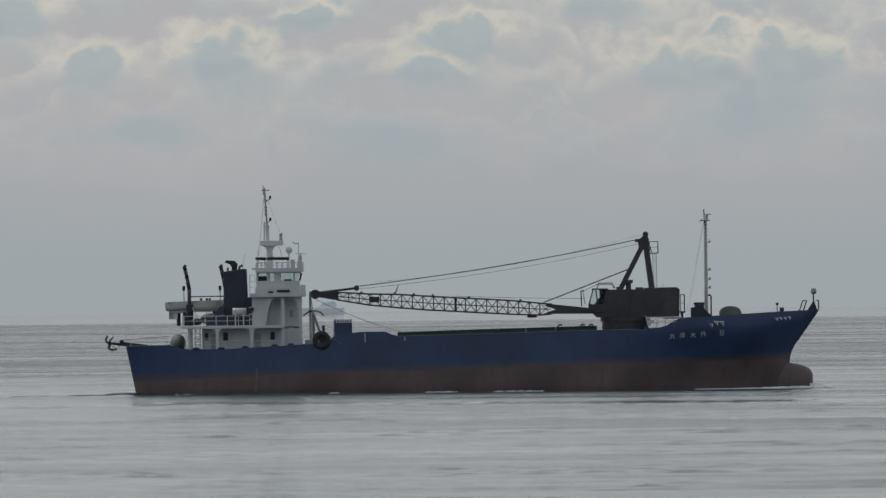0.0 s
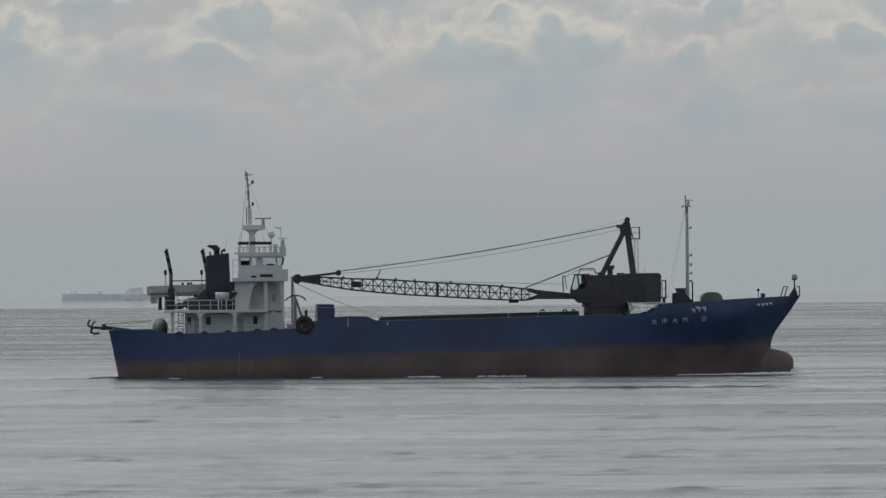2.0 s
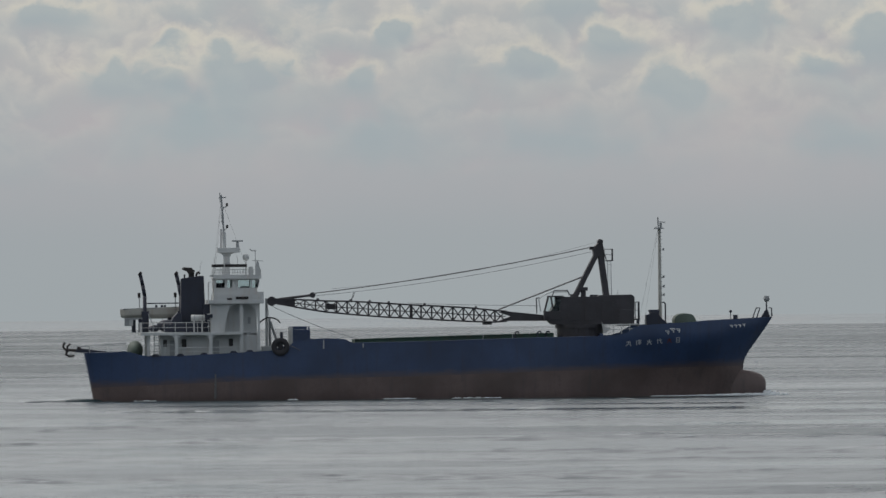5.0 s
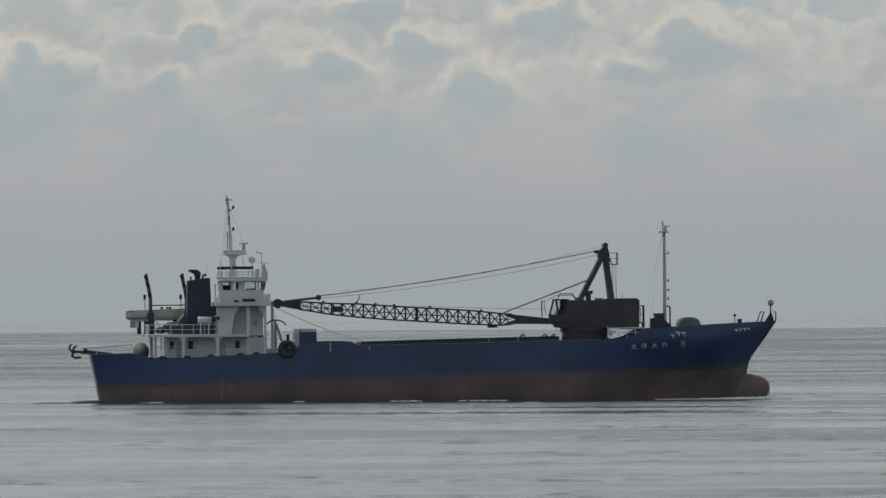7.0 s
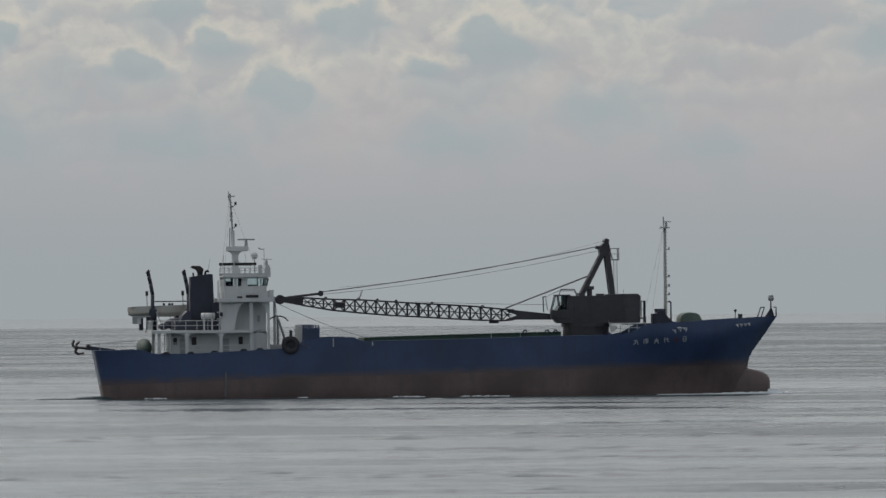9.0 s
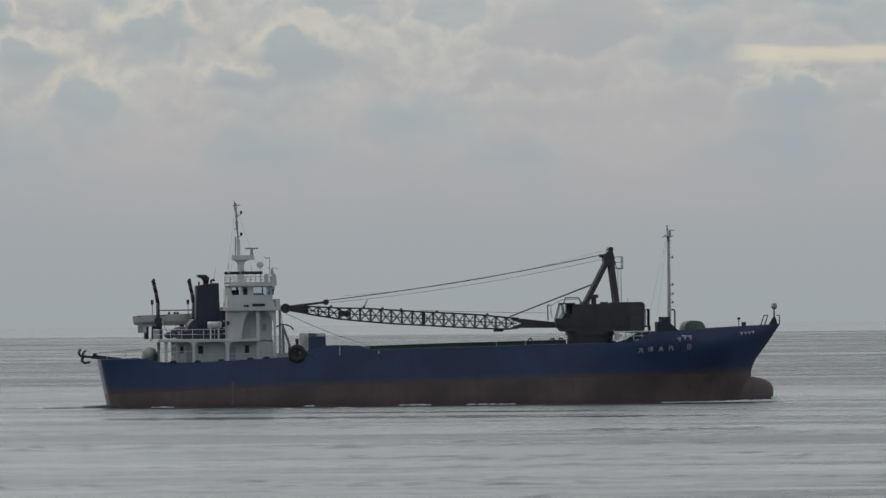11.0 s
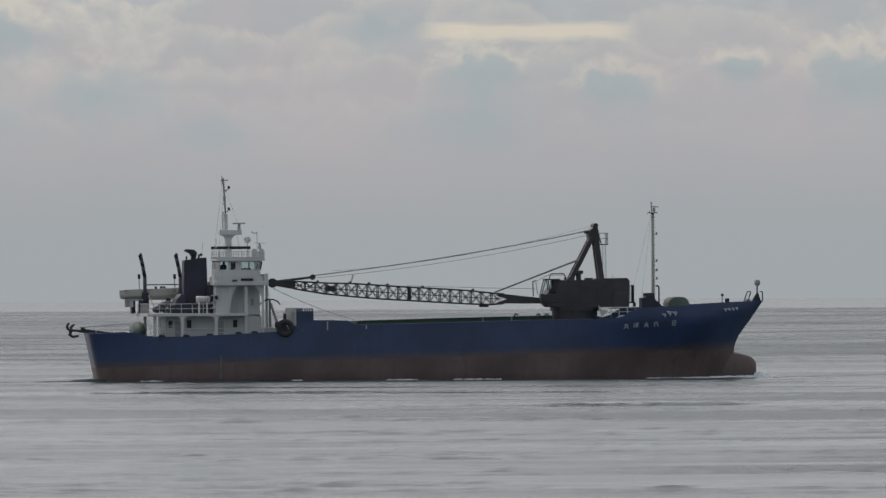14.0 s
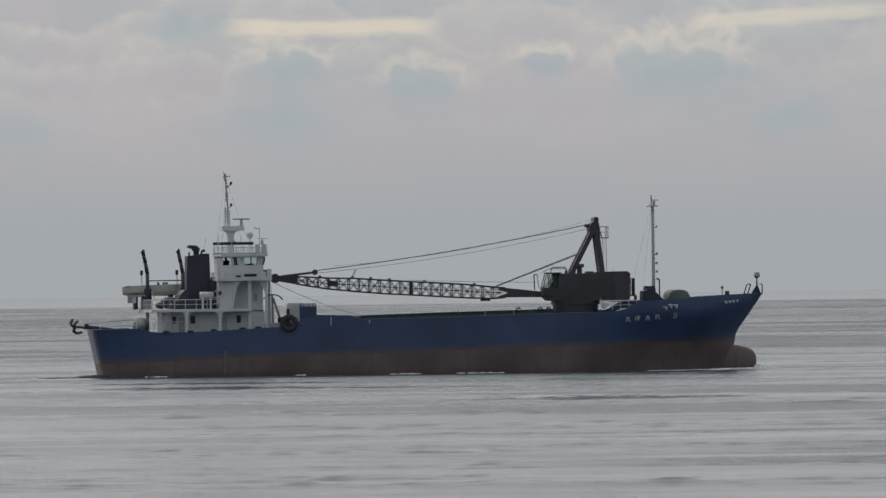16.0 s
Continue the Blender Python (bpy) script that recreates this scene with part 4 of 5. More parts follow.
anchor = thing("stern_anchor", (-1.6, 0, 5.0), "rusty black stern anchor hung on its arm", "anchor")
part("shank", path([(-1.9, 0, 5.3), (0.6, 0, 5.12)], 0.13, 8), RUST, anchor)
part("crown", path([(-2.0, -0.55, 5.2), (-1.9, 0, 5.25), (-2.0, 0.55, 5.2)], 0.17, 8), RUST, anchor)
for y in (-0.5, 0.5):
    part("fluke", path([(-1.85, y, 5.25), (-2.25, y, 5.4), (-2.4, y, 5.7), (-2.2, y, 6.1)], 0.1, 8), RUST, anchor)
    part("fluke", path([(-1.95, y, 5.3), (-1.95, y, 5.65), (-1.62, y, 5.95)], 0.09, 8), RUST, anchor)
    part("fluke", path([(-1.95, y, 5.2), (-2.1, y, 4.85), (-1.75, y, 4.6), (-1.2, y, 4.72)], 0.11, 8), RUST, anchor)
part("stern_arm", prism([(-1.1, 5.05), (1.6, 4.9), (2.2, 5.1), (0.2, 5.35), (-0.9, 5.5)], -0.3, 0.3, 0.03), NAVY_DARK, ship, "dark steel arm over the stern")
part("arm_sheave", bar((-0.7, -0.35, 5.45), (-0.7, 0.35, 5.45), 0.2, None, 12), RUST, ship)
railing([(0.3, -4.4, 5.0), (4.1, -5.2, 5.05)], 0.75, ship, bars=2, gap=1.9, r=0.035)
part("stern_rail", path([(-1.0, 0, 5.6), (2.0, -0.3, 5.86), (4.3, -0.4, 5.98)], 0.05, 6), GREY, ship)

post = thing("provision_davit", (19.2, 0.9, 4.0), "white pole davit with dark hooked arms", "davit")
part("pole", bar((19.16, 0.9, 4.0), (19.12, 0.9, 10.55), 0.17, 0.13, 10), WHITE, post)
part("inner_pole", bar((19.5, 0.6, 4.0), (19.42, 0.6, 8.5), 0.15, 0.12, 10), GREY, post)
part("stay_strut", bar((19.5, 0.3, 8.1), (20.35, 0.3, 5.5), 0.13, None, 8), GREY, post)
part("pedestal", box(18.55, 20.1, -1.0, 1.6, 4.0, 5.5, 0.05), WHITE, post)
part("hook_arm", path([(18.35, 0.6, 7.95), (18.7, 0.6, 8.25), (19.15, 0.6, 8.5), (19.8, 0.6, 8.48), (20.25, 0.6, 8.3), (20.55, 0.6, 7.95)], 0.07, 8), BLACK, post)
part("winch_drum", bar((19.9, -0.4, 5.75), (20.6, -0.4, 5.75), 0.35, None, 12), RUST, post)
rod("fall_wire", (19.14, 0.9, 10.4), (19.4, 0.6, 8.5), 0.025, ROPE, post)

tyre = thing("tyre_fender", (20.3, -6.5, 5.45), "black rubber tyre fender hung on the bulwark", "fender")
bm = bmesh.new()
rings = []
for i in range(28):
    a = 2 * math.pi * i / 28
    c = Vector((20.3 + 0.66 * math.cos(a), -6.5, 5.45 + 0.66 * math.sin(a)))
    out = Vector((math.cos(a), 0, math.sin(a)))
    rings.append([bm.verts.new(c + out * 0.3 * math.cos(2 * math.pi * j / 12) + Vector((0, 0.24 * math.sin(2 * math.pi * j / 12), 0))) for j in range(12)])
for i in range(28):
    for j in range(12):
        bm.faces.new((rings[i][j], rings[(i + 1) % 28][j], rings[(i + 1) % 28][(j + 1) % 12], rings[i][(j + 1) % 12]))
bmesh.ops.recalc_face_normals(bm, faces=bm.faces)
part("tyre", bm, RUBBER, tyre, "", True)
part("hub_plate", bar((20.3, -6.5, 5.45), (20.3, -6.3, 5.45), 0.3, None, 14), RUBBER, tyre)
for x in (20.0, 20.6):
    rod("chain", (x, -6.4, 5.7), (x + 0.2, -5.9, 6.3), 0.03, RUST, tyre)
part("mooring_rope", path([(20.9, -6.0, 6.1), (21.5, -6.3, 5.5), (22.4, -6.35, 5.05)], 0.035, 6), ROPE, ship)
part("valve_box", box(20.35, 20.65, -4.5, -4.0, 5.0, 7.0, 0.05), NAVY_DARK, ship)

# corrugated wall across the fore end of the deck, with ribs that stand above it
locker = part("hold_end_wall", box(21.65, 23.5, -5.0, 5.2, 4.0, 7.22, 0.03), NAVY, ship, "ribbed dark steel box across the deck")
for y0, y1 in ((-5.06, -4.88), (5.08, 5.24)):
    for i in range(7):
        x = 21.68 + i * 0.265
        part("rib", box(x, x + 0.16, y0, y1, 5.2, 7.56), NAVY, locker)
# aft ribs and plate are white: light falling on that side, put into the colour
for i in range(26):
    y = -4.9 + i * 0.4
    part("rib", box(21.55, 21.68, y, y + 0.14, 4.6, 7.48), WHITE, locker)
part("lit_aft_face", box(21.6, 21.65, -4.95, 5.15, 4.6, 7.2), WHITE, locker, "aft face in white, with the light on it put into its colour")

# ---------------------------------------------------------------- forecastle

win = part("winch_house", prism([(59.0, 6.6), (59.05, 8.45), (59.45, 8.5), (59.45, 8.75), (60.35, 8.75), (60.4, 8.35), (61.35, 7.4), (61.35, 6.6)], -3.6, -1.0, 0.04), NAVY_DARK, ship, "dark winch house at the mast's foot")
part("hood", box(59.35, 60.45, -2.9, -1.7, 8.72, 8.98, 0.05), NAVY_DARK, win)
fmast = part("fore_mast", bar((60.72, 0, 6.6), (60.7, 0, 17.6), 0.2, 0.15, 12), CREAM, ship, "pale grey foremast with lights and rungs")
part("crosstree", box(60.2, 61.15, -0.8, 0.8, 17.5, 17.62), GREY, fmast)
part("top_pole", path([(60.6, 0, 17.6), (60.55, 0, 18.75)], 0.07, 8), GREY, fmast)
part("top_lamp", bar((60.85, 0, 17.6), (60.85, 0, 18.15), 0.14, None, 8), GREY, fmast)
part("top_arm", path([(60.6, 0, 18.25), (61.35, 0, 18.2)], 0.05, 6), GREY, fmast)
part("top_arm", path([(60.1, 0, 17.45), (60.4, 0, 17.75)], 0.05, 6), GREY, fmast)
for z, s in ((15.3, 0.12), (12.4, 0.14), (11.4, 0.14), (10.5, 0.13)):
    part("lamp_arm", path([(60.7, 0, z - 0.1), (61.15, 0, z + 0.05)], 0.04, 6), GREY, fmast)
    part("lantern", bar((61.12, 0, z - 0.1), (61.12, 0, z + 0.18), s * 0.75, None, 8), GREY, fmast, "small grey lantern")
for i in range(24):
    z = 8.6 + i * 0.37
    rod("rung", (60.6, -0.24, z), (60.95, -0.24, z), 0.022, GREY, fmast)
part("vent_pipe", path([(61.2, -1.0, 6.7), (61.2, -1.0, 9.6), (61.05, -1.0, 9.75), (60.85, -1.0, 9.7)], 0.08, 8), NAVY_DARK, ship)
for y in (-2.4, 2.4):
    rod("mast_stay", (60.55, 0.2 * y / 2.4, 17.5), (58.6, y * 2, 7.0), 0.008, ROPE, fmast)
lass = thing("windlass", (63.3, 0, 7.0), "anchor windlass under a green canvas cover", "windlass")
part("cover", prism([(62.15, 6.9), (62.1, 7.9), (62.25, 8.25), (62.6, 8.48), (63.2, 8.56), (63.8, 8.5), (64.15, 8.28), (64.35, 7.9), (64.5, 6.9)], -2.1, 2.4, 0.12), GREEN, lass, "faded green canvas cover", True)
part("bed", box(62.0, 64.7, -2.3, 2.6, 6.8, 7.1), RUST, lass)
part("mushroom_vent", ball((68.15, -0.3, 8.72), 0.16), NAVY_DARK, ship, "small dark mushroom vent", True)
rod("vent_stem", (68.15, -0.3, 7.2), (68.15, -0.3, 8.65), 0.04, NAVY_DARK, ship)
part("bollard", box(68.4, 68.85, -0.9, -0.5, 7.1, 8.35, 0.05), NAVY_DARK, ship)
bell = part("bow_light", ball((72.0, 0, 9.98), 0.33, 1, 1, 0.95), GREY, ship, "pale grey globe on the bow pole", True)
part("pole", bar((72.0, 0, 7.6), (71.98, 0, 9.75), 0.1, 0.07, 8), NAVY_DARK, bell)
part("globe_cap", bar((72.0, 0, 10.15), (72.0, 0, 10.32), 0.3, 0.24, 12), GREY, bell)
part("pole_foot", prism([(71.3, 7.95), (72.4, 7.95), (72.1, 8.9), (71.9, 8.9)], -0.12, 0.12), NAVY_DARK, bell)
for x in (70.85, 71.25, 72.5):
    part("bow_rail", path([(x - 0.35 if x < 72 else x - 0.02, -0.4, 8.0), (x, -0.4, 9.05)], 0.06, 6), NAVY_DARK, ship)
part("bow_rail", path([(70.85, -0.4, 9.05), (71.25, -0.4, 9.05)], 0.05, 6), NAVY_DARK, ship)
part("bow_rail", path([(72.2, -0.3, 9.05), (72.5, -0.3, 9.05), (72.55, -0.2, 8.2)], 0.05, 6), NAVY_DARK, ship)
# rails and gear between crane and forecastle
railing([(54.5, -5.6, 6.45), (58.0, -5.6, 6.55)], 0.95, ship, gap=0.9, bars=2, r=0.04)
part("beam", box(54.3, 57.9, -4.6, -4.4, 7.38, 7.5), WHITE, ship)
part("flare_plate", prism([(54.2, 7.75), (54.4, 7.3), (55.2, 7.1), (54.7, 6.6), (54.4, 6.6)], -4.7, -4.5), WHITE, ship)
part("bitts", box(57.9, 58.2, -4.6, -4.3, 6.5, 8.0, 0.04), NAVY_DARK, ship)

# ---------------------------------------------------------------- deck crane

crane = thing("deck_crane", (52.2, 0, 4.7), "dark revolving deck crane with its lattice boom lowered aft", "crane")
part("pedestal", bar((52.2, 0, 3.5), (52.2, 0, 7.5), 2.4, 2.45, 40), CRANE, crane, "wide dark round pedestal")
part("slew_ring", bar((52.2, 0, 7.1), (52.2, 0, 7.5), 2.62, None, 40), CRANE, crane)
cab_y = 2.0
house_c = part("machine_house", prism([(49.2, 7.5), (57.4, 7.42), (57.85, 7.6), (57.9, 10.35), (57.6, 10.6), (54.2, 10.56), (54.0, 10.42), (50.2, 10.42), (50.0, 10.1), (49.3, 9.4), (48.8, 8.6), (48.7, 8.0)], -cab_y, cab_y, 0.07), CRANE, crane, "dark steel machine house with rounded corners")
part("counterweight", prism([(56.2, 7.3), (57.8, 7.3), (57.8, 9.0), (56.2, 9.0)], -2.15, 2.15, 0.05), CRANE, house_c)
for x in (50.8, 52.6, 54.4, 56.0):
    part("side_door", box(x, x + 1.2, -2.05, -1.98, 7.9, 10.0, 0.02), CRANE, house_c)
part("rear_platform", box(57.9, 58.5, -1.8, 0.4, 7.9, 8.05), CRANE, house_c)
railing([(57.98, -1.6, 8.05), (58.4, -1.6, 8.05), (58.4, 0.2, 8.05)], 1.75, crane, gap=0.45, bars=2, r=0.04, mat=NAVY_DARK)
# operator's cab
cab = part("cab", box(48.6, 50.2, -2.1, -0.6, 8.0, 8.9, 0.04), CRANE, crane, "dark operator's cab with slanted windows")
part("cab_back", box(49.5, 50.3, -1.95, -0.75, 8.9, 10.42, 0.04), CRANE, cab)
part("cab_roof", box(48.7, 50.4, -2.15, -0.55, 10.4, 10.55, 0.04), CRANE, cab)
for x0, x1 in ((48.35, 48.75), (49.25, 49.05), (49.95, 50.2)):
    part("cab_post", prism([(x0, 8.9), (x0 + 0.1, 8.9), (x1 + 0.1, 10.42), (x1, 10.42)], -2.1, -2.0), CRANE, cab)
    part("cab_post", prism([(x0, 8.9), (x0 + 0.1, 8.9), (x1 + 0.1, 10.42), (x1, 10.42)], -0.7, -0.6), CRANE, cab)
part("cab_pane", prism([(48.42, 8.9), (49.95, 8.9), (50.15, 10.42), (48.8, 10.42)], -2.06, -2.04), GLASS, cab, "clear window glass")
part("cab_front", prism([(48.35, 8.0), (48.75, 8.0), (48.6, 8.95), (48.3, 8.95)], -2.1, -0.6), CRANE, cab)
part("cab_guard", path([(47.95, -2.1, 8.9), (47.75, -2.1, 10.2), (48.1, -2.1, 10.5), (49.1, -2.1, 10.95), (50.9, -2.1, 10.95), (51.1, -2.1, 10.55)], 0.05, 6), STEEL, cab)
part("cab_guard", path([(47.6, -1.2, 8.7), (47.55, -1.2, 10.3), (47.95, -1.2, 10.35)], 0.06, 6), CRANE, cab)
part("roof_rail", path([(49.2, -2.1, 10.55), (49.4, -2.1, 11.1), (50.8, -2.1, 11.1), (51.0, -2.1, 10.55)], 0.05, 6), CRANE, cab)
part("chimney", bar((52.55, -0.8, 10.4), (52.55, -0.8, 11.1), 0.28, None, 12), CRANE, crane, "short exhaust stack")
part("chimney_cap", box(52.1, 53.0, -1.2, -0.4, 11.05, 11.42, 0.04), CRANE, crane)
part("roof_hatch", box(53.3, 54.1, -0.8, 0.4, 10.4, 10.62, 0.05), CRANE, crane)
rod("whip_aerial", (56.2, -1.0, 10.5), (56.15, -1.0, 11.0), 0.02, ROPE, crane)

# A-frame
frame_head = part("frame_head", prism([(53.72, 14.6), (54.7, 14.5), (54.75, 15.6), (54.6, 16.1), (54.25, 16.15), (53.82, 15.75), (53.62, 15.3)], -1.0, 1.0, 0.05), CRANE, crane, "dark head of the boom hoist frame")
part("head_sheave", bar((54.4, -1.05, 16.2), (54.4, 1.05, 16.2), 0.28, None, 14), CRANE, frame_head)
part("head_block", box(53.3, 53.8, -0.6, 0.6, 15.35, 15.7, 0.05), CRANE, frame_head)
for y in (-1.45, 1.45):
    part("frame_leg", prism([(51.4, 10.4), (51.98, 10.4), (54.3, 14.9), (53.75, 14.9)], y * 0.5 - 0.3, y * 0.5 + 0.3, 0.03), CRANE, crane)
    part("frame_leg", prism([(54.72, 10.4), (55.32, 10.4), (54.72, 15.0), (54.15, 15.0)], y * 0.5 - 0.3, y * 0.5 + 0.3, 0.03), CRANE, crane)
    part("leg_foot", box(51.3, 52.0, y - 0.3, y + 0.3, 10.4, 10.7, 0.05), CRANE, crane)
plat_c = part("frame_platform", box(54.7, 55.75, -0.9, 0.9, 14.15, 14.25), CRANE, crane)
railing([(54.8, -0.9, 14.25), (55.7, -0.9, 14.25), (55.7, 0.9, 14.25)], 1.15, crane, gap=0.9, bars=2, r=0.03, mat=CRANE)
lad = part("frame_ladder", path([(55.12, -0.7, 14.2), (55.2, -0.7, 10.5)], 0.03, 6), STEEL, crane, "steel ladder")
part("ladder_side", path([(55.5, -0.7, 14.2), (55.55, -0.7, 10.5)], 0.03, 6), STEEL, lad)
for i in range(13):
    z = 10.7 + i * 0.28
    rod("rung", (55.15, -0.7, z), (55.53, -0.7, z), 0.02, STEEL, lad)
part("brace", path([(54.5, -0.9, 16.0), (55.0, -0.9, 14.3)], 0.06, 6), CRANE, crane)

# lattice boom: four chords, battens and crossed diagonals
TOP = [(22.0, 10.42), (25.3, 10.22), (28.4, 10.14), (31.4, 9.93), (34.45, 9.72), (37.5, 9.55), (40.5, 9.35), (43.3, 9.05), (44.5, 8.95)]
LOW = [(22.0, 9.62), (25.3, 9.06), (28.4, 8.74), (31.4, 8.48), (34.45, 8.3), (37.5, 8.1), (40.5, 7.92), (43.3, 7.82), (44.5, 7.92)]
HB = 0.62
boom = part("boom", prism([(44.3, 8.97), (48.9, 8.46), (49.6, 8.3), (49.6, 7.95), (48.8, 7.9), (44.3, 7.93), (43.6, 7.95), (44.9, 8.4), (43.6, 8.85)], -HB, HB, 0.02), CRANE, crane, "long dark lattice boom")
for y in (-HB, HB):
    for line, r in ((TOP, 0.085), (LOW, 0.085)):
        pts = [(x, y * lerp(x, [(22, 0.6), (26, 1.0), (44, 1.0)]), z) for x, z in line]
        for p, q in zip(pts, pts[1:]):
            rod("chord", p, q, r, CRANE, boom)
joints = [22.05 + i * 1.115 for i in range(21)]


def at(x, y, line):
    return (x, y * lerp(x, [(22, 0.6), (26, 1.0), (44, 1.0)]), lerp(x, line))


for i, (xa, xb) in enumerate(zip(joints, joints[1:])):
    for y in (-HB, HB):
        rod("batten", at(xa, y, LOW), at(xa, y, TOP), 0.055, CRANE, boom)
        rod("diagonal", at(xa, y, LOW), at(xb, y, TOP), 0.035, CRANE, boom)
        rod("diagonal", at(xa, y, TOP), at(xb, y, LOW), 0.035, CRANE, boom)
    rod("cross_bar", at(xa, -HB, TOP), at(xb, HB, TOP), 0.035, CRANE, boom)
    rod("cross_bar", at(xa, -HB, LOW), at(xb, HB, LOW), 0.035, CRANE, boom)
    mid = [(x, (lerp(x, TOP) + lerp(x, LOW)) / 2) for x in (xa, xb)]
    rod("mid_bar", (xa, 0, mid[0][1]), (xb, 0, mid[1][1]), 0.05, CRANE, boom)
for x0 in (joints[11] + 0.12,):
    for y in (-HB, HB):
        rod("batten", at(x0, y, LOW), at(x0, y, TOP), 0.07, CRANE, boom)
part("winch_box", prism([(25.3, 9.95), (26.4, 9.9), (26.4, 9.3), (25.3, 9.35)], -0.5, 0.5, 0.03), CRANE, boom)
for x in (24.5, 28.0, 30.0, 32.0, 35.8, 41.2):
    part("roller", bar((x, -0.45, lerp(x, TOP) + 0.12), (x, 0.45, lerp(x, TOP) + 0.12), 0.13, None, 10), CRANE, boom)
part("under_block", box(41.9, 42.9, -0.4, 0.4, 7.55, 7.8, 0.04), CRANE, boom)
part("boom_head", prism([(19.9, 10.55), (22.1, 10.5), (22.1, 9.55), (19.9, 9.95)], -0.4, 0.4, 0.04), CRANE, boom)
part("head_web", prism([(21.0, 10.42), (22.1, 10.45), (22.1, 10.3), (21.2, 10.2)], -0.5, 0.5), CRANE, boom)
for y in (-0.28, 0.0, 0.28):
    part("tip_sheave", bar((19.66, y - 0.1, 10.24), (19.66, y + 0.1, 10.24), 0.5, None, 24), CRANE, boom, "dark rope sheave")
part("jib_strut", path([(20.4, 0, 10.45), (23.95, 0, 10.85)], 0.13, 8), CRANE, boom)
part("jib_sheave", bar((23.98, -0.2, 10.85), (23.98, 0.2, 10.85), 0.3, None, 16), CRANE, boom, "dark rope sheave")
part("bail", path([(28.0, 0.2, 10.15), (28.35, 0.2, 11.1)], 0.03, 6), ROPE, boom)
part("bail", path([(28.05, -0.2, 10.15), (28.45, -0.2, 11.1)], 0.03, 6), ROPE, boom)


def rope(p, q, sag, r=0.03, name="wire_rope"):
    p, q = Vector(p), Vector(q)
    n = 14
    pts = []
    for i in range(n + 1):
        s = i / n
        v = p.lerp(q, s)
        pts.append((v.x, v.y, v.z - 4 * sag * s * (1 - s)))
    part(name, path(pts, r, 5), ROPE, crane)


rope((24.1, -0.3, 11.0), (53.5, -0.3, 15.6), 0.35, 0.028)
rope((24.1, 0.3, 11.05), (53.5, 0.3, 15.65), 0.35, 0.028)
rope((24.0, 0.0, 10.75), (53.5, 0.1, 15.15), 0.5, 0.022)
rope((26.0, 0.4, 11.5), (54.2, 0.4, 16.2), 0.75, 0.012)
rope((43.6, 0.0, 9.1), (52.55, -0.6, 12.5), 0.0, 0.06)
rope((43.6, 0.4, 9.15), (52.55, 0.6, 12.55), 0.0, 0.04)
rope((34.0, 0.1, 9.9), (48.0, 0.1, 9.5), 0.05, 0.022)
rope((19.5, 0.0, 9.8), (28.6, 0.0, 6.2), 0.25, 0.028)

# ---------------------------------------------------------------- far vessels


def far_freighter():
    ob = tagged(new("freighter"), "freighter on the horizon, haze put into its pale grey colour", "ship")
    L = 33.5
    hull_f = part("hull", prism([(0, -0.3), (L, -0.3), (L + 0.3, 2.2), (L - 5, 2.1), (0.2, 2.5)], -3.0, 3.0, 0.1), HAZE_GREY, ob)
    part("house", prism([(23.0, 2.0), (31.0, 2.0), (30.6, 4.2), (29.8, 4.6), (26.0, 4.4), (24.5, 3.2)], -2.4, 2.4, 0.1), HAZE_GREY, ob)
    for x, h in ((2.5, 3.2), (5.0, 3.4), (12.0, 3.0), (14.5, 3.3)):
        part("hatch", box(x - 0.9, x + 0.9, -2, 2, 2.2, h, 0.1), HAZE_GREY, ob)
    part("mast", bar((30.2, 0, 4.3), (30.2, 0, 5.4), 0.15), HAZE_GREY, ob)
    ob.location = (FREIGHTER_X, EYE.y + 4650, SEA_LEVEL)
    return ob


def far_launch():
    ob = tagged(new("launch"), "small grey motor launch far off on the sea", "boat")
    part("hull", prism([(0, 0.0), (5.6, 0.0), (6.2, 1.0), (0.0, 0.8)], -1.0, 1.0, 0.05), GREY, ob)
    part("cabin", prism([(1.6, 0.9), (4.0, 0.9), (3.4, 1.9), (1.9, 1.9)], -0.7, 0.7, 0.05), GREY, ob)
    part("windscreen", prism([(3.5, 1.0), (4.05, 0.95), (3.6, 1.75)], -0.6, 0.6), BLACK, ob)
    part("mast", bar((2.2, 0, 1.8), (1.7, 0, 2.6), 0.06), GREY, ob)
    ob.location = (LAUNCH_X, EYE.y + 4000, SEA_LEVEL - 0.1)
    return ob


# bearings are kept from the camera's place when each comes into view
FREIGHTER_X = (EYE + EYE_DRIFT * 2.4).x + 4650 * math.tan(radians(-0.44))
LAUNCH_X = (EYE + EYE_DRIFT * 12.5).x + 4000 * math.tan(radians(8.35))
freighter = far_freighter()
launch = far_launch()

# ---------------------------------------------------------------- foam and painted glints along the ship


def foam_glint_ridge(name, points, label, seed):
    """Lumps of broken water and of white glints along a line: x, y, height, length of the lump."""
    rng = random.Random(seed)
    bm = bmesh.new()
    for x, y, h, l in points:
        m = Matrix.Translation((x, y, SEA_LEVEL + 0.03)) @ Matrix.Rotation(rng.uniform(-0.15, 0.15), 4, "Z") @ Matrix.Diagonal((l, l * 0.35, h, 1))
        got = bmesh.ops.create_icosphere(bm, subdivisions=2, radius=1.0, matrix=m)
        for v in got["verts"]:
            v.co.z += rng.uniform(-0.25, 0.25) * h
            v.co.x += rng.uniform(-0.1, 0.1) * l
    ob = thing(name, (0, 0, 0), label, "foam")
    part("foam", bm, FOAM_AND_GLINTS, ob, "", True)
    ob["kind"] = "stuff"
    return ob


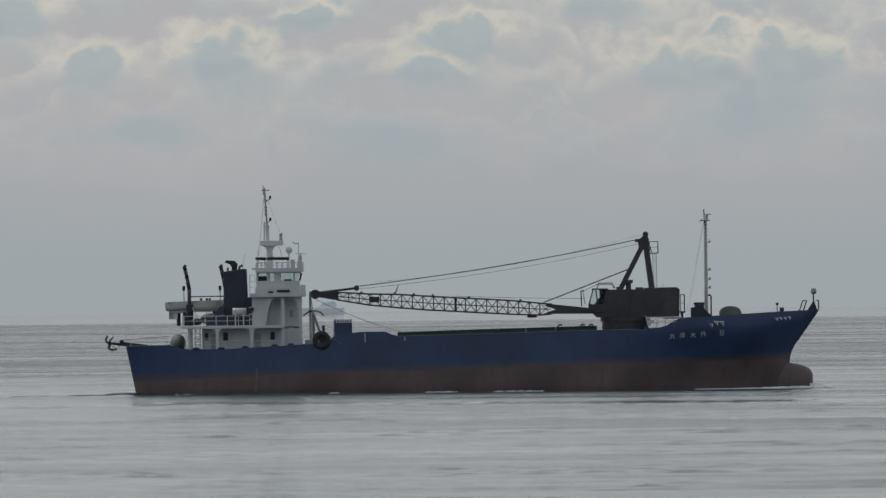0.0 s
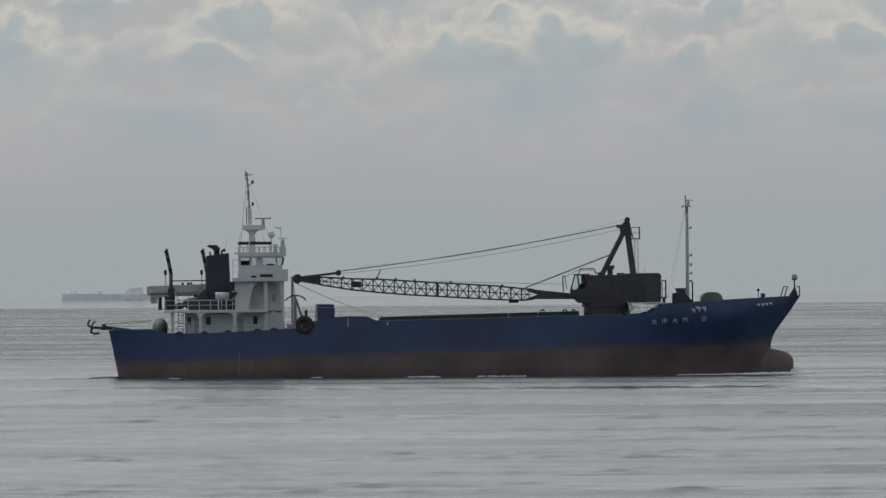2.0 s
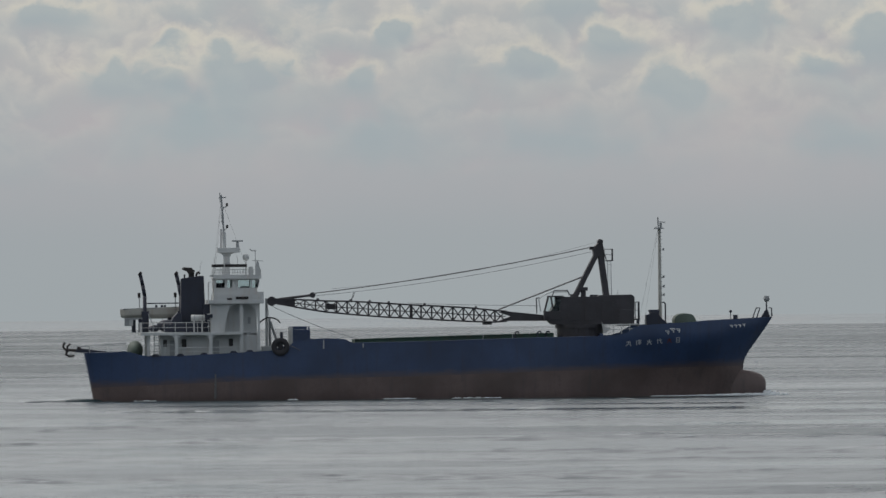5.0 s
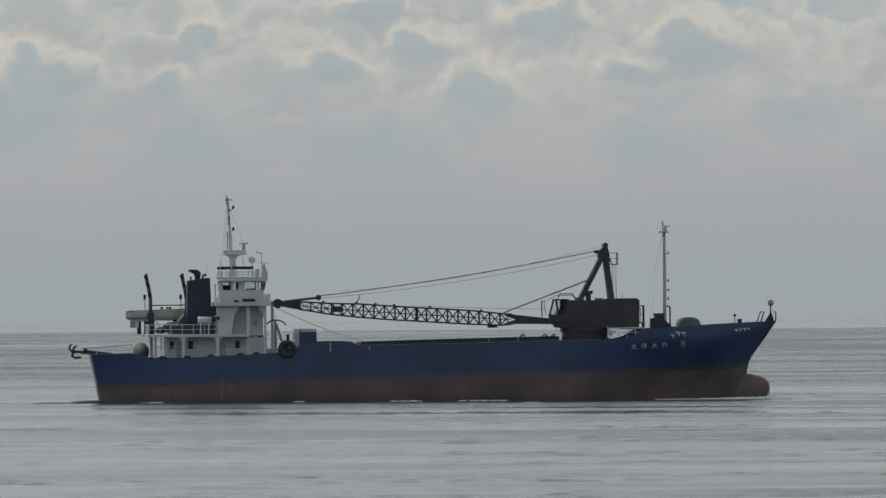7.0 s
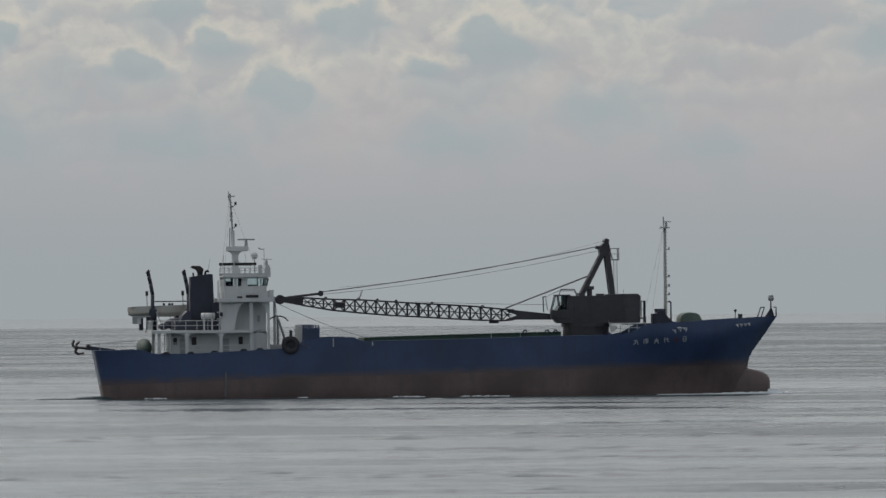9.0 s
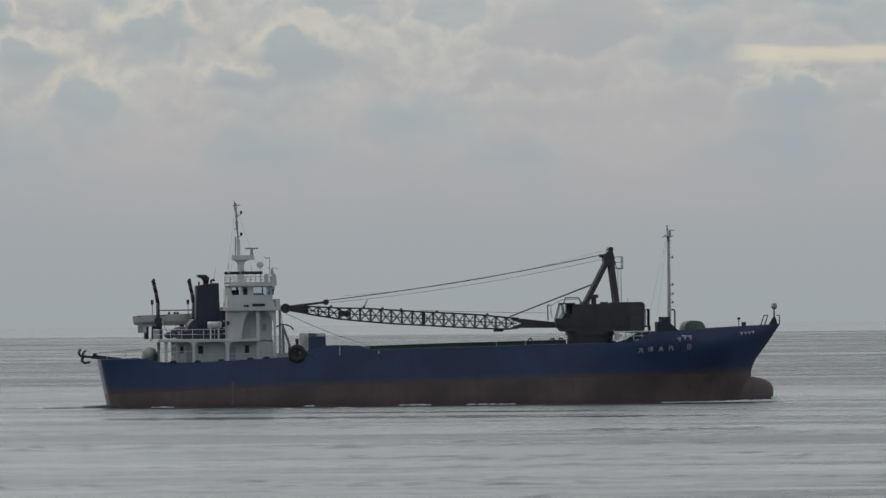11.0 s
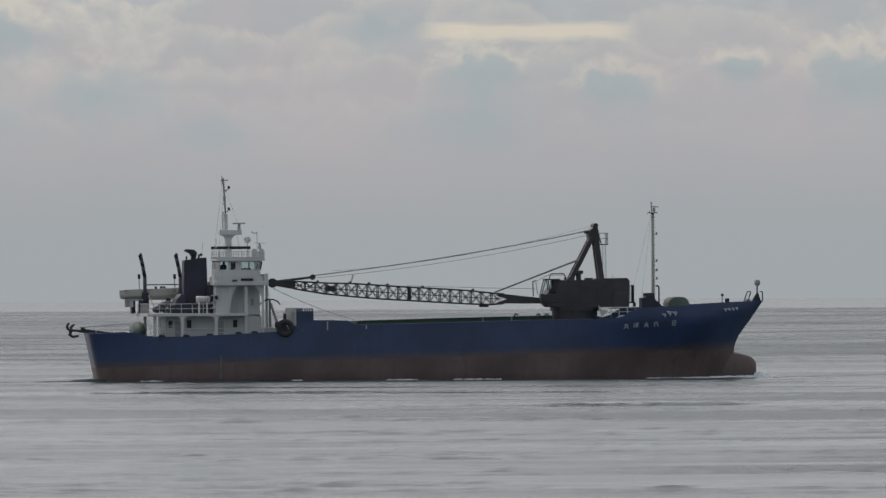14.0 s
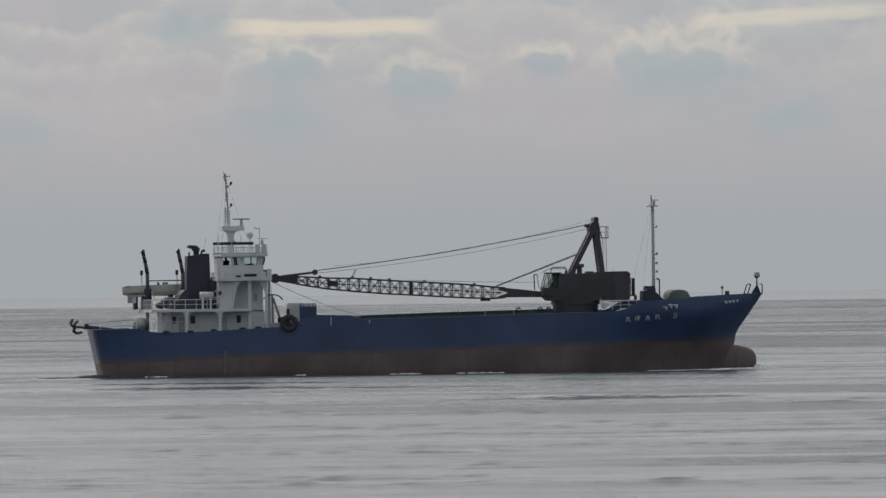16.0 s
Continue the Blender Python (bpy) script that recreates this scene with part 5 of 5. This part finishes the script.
rng = random.Random(3)
bow = []
for i in range(90):
    s = i / 89
    x = 72.6 - 13.0 * s
    side = -(0.25 + max(0.0, breadth(min(x, 69.4), 0.0)) + (1.3 if x > 66 else 0.6) * (1 - s) ** 0.5)
    bow.append((x, side, max(0.06, 0.26 * (1 - s) ** 1.1 * rng.uniform(0.4, 1.2)), rng.uniform(0.2, 0.5)))
for i in range(40):
    d = rng.random()
    bow.append((71.7 + 2.3 * d, -0.9 - 0.7 * d + rng.uniform(-0.4, 0.3), (0.60 - 0.48 * d) * rng.uniform(0.4, 1.1), rng.uniform(0.14, 0.34)))
bow_wave = foam_glint_ridge("bow_wave", bow, "low white bow wave curling off the bulb", 1)
# glints on the water by the hull, built as small white lumps
side = []
for x0, x1, n in ((31.0, 34.5, 22), (38.0, 43.5, 34), (20.5, 22.0, 9), (5.0, 7.2, 10)):
    for i in range(n):
        x = x0 + (x1 - x0) * rng.random()
        side.append((x, -breadth(x, 0) - 0.25, rng.uniform(0.03, 0.11), rng.uniform(0.1, 0.26)))
side_glints = foam_glint_ridge("side_glints", side, "small white lumps standing for glints along the waterline", 2)
wake = []
for i in range(26):
    d = i / 25
    wake.append((0.4 - 13 * d ** 1.4, rng.uniform(-4.3, -3.2) * (1 + 0.25 * d), rng.uniform(0.04, 0.12) * (1 - 0.6 * d), rng.uniform(0.2, 0.6)))
stern_wake = foam_glint_ridge("stern_wake", wake, "faint broken white wake behind the stern", 4)


def swell_ridges():
    """Smooth humps of water that trail from the quarter."""
    ob = thing("stern_swell", (0, 0, SEA_LEVEL), "low smooth humps of grey water behind the stern", "water")
    ob["kind"] = "stuff"
    for x, y, l, h in ((-0.5, -3.9, 2.4, 0.34), (-4.2, -4.6, 2.6, 0.18), (-9.5, -5.4, 3.0, 0.10)):
        bm = bmesh.new()
        bmesh.ops.create_uvsphere(bm, u_segments=28, v_segments=14, radius=1.0, matrix=Matrix.Translation((x, y, SEA_LEVEL)) @ Matrix.Rotation(0.14, 4, "Z") @ Matrix.Diagonal((l, 1.1, h, 1)))
        part("hump", bm, WATER, ob, "", True)


swell_ridges()

# ---------------------------------------------------------------- what moves


def motions():
    for ob, base in MOVERS:
        walk(ob, [(t, pose(base.x + SHIP_SPEED * t, base.y, base.z)) for t in (0.0, 4.0, 8.0, 12.0, 16.0)])
    # the radar turns once in 2.37 s; end on at 0.04 s
    turns = [(0.5 * i, pose(16.1, 0, 16.62, rz=90 - 152.2 * (0.5 * i - 0.04))) for i in range(33)]
    walk(scanner, turns)


motions()
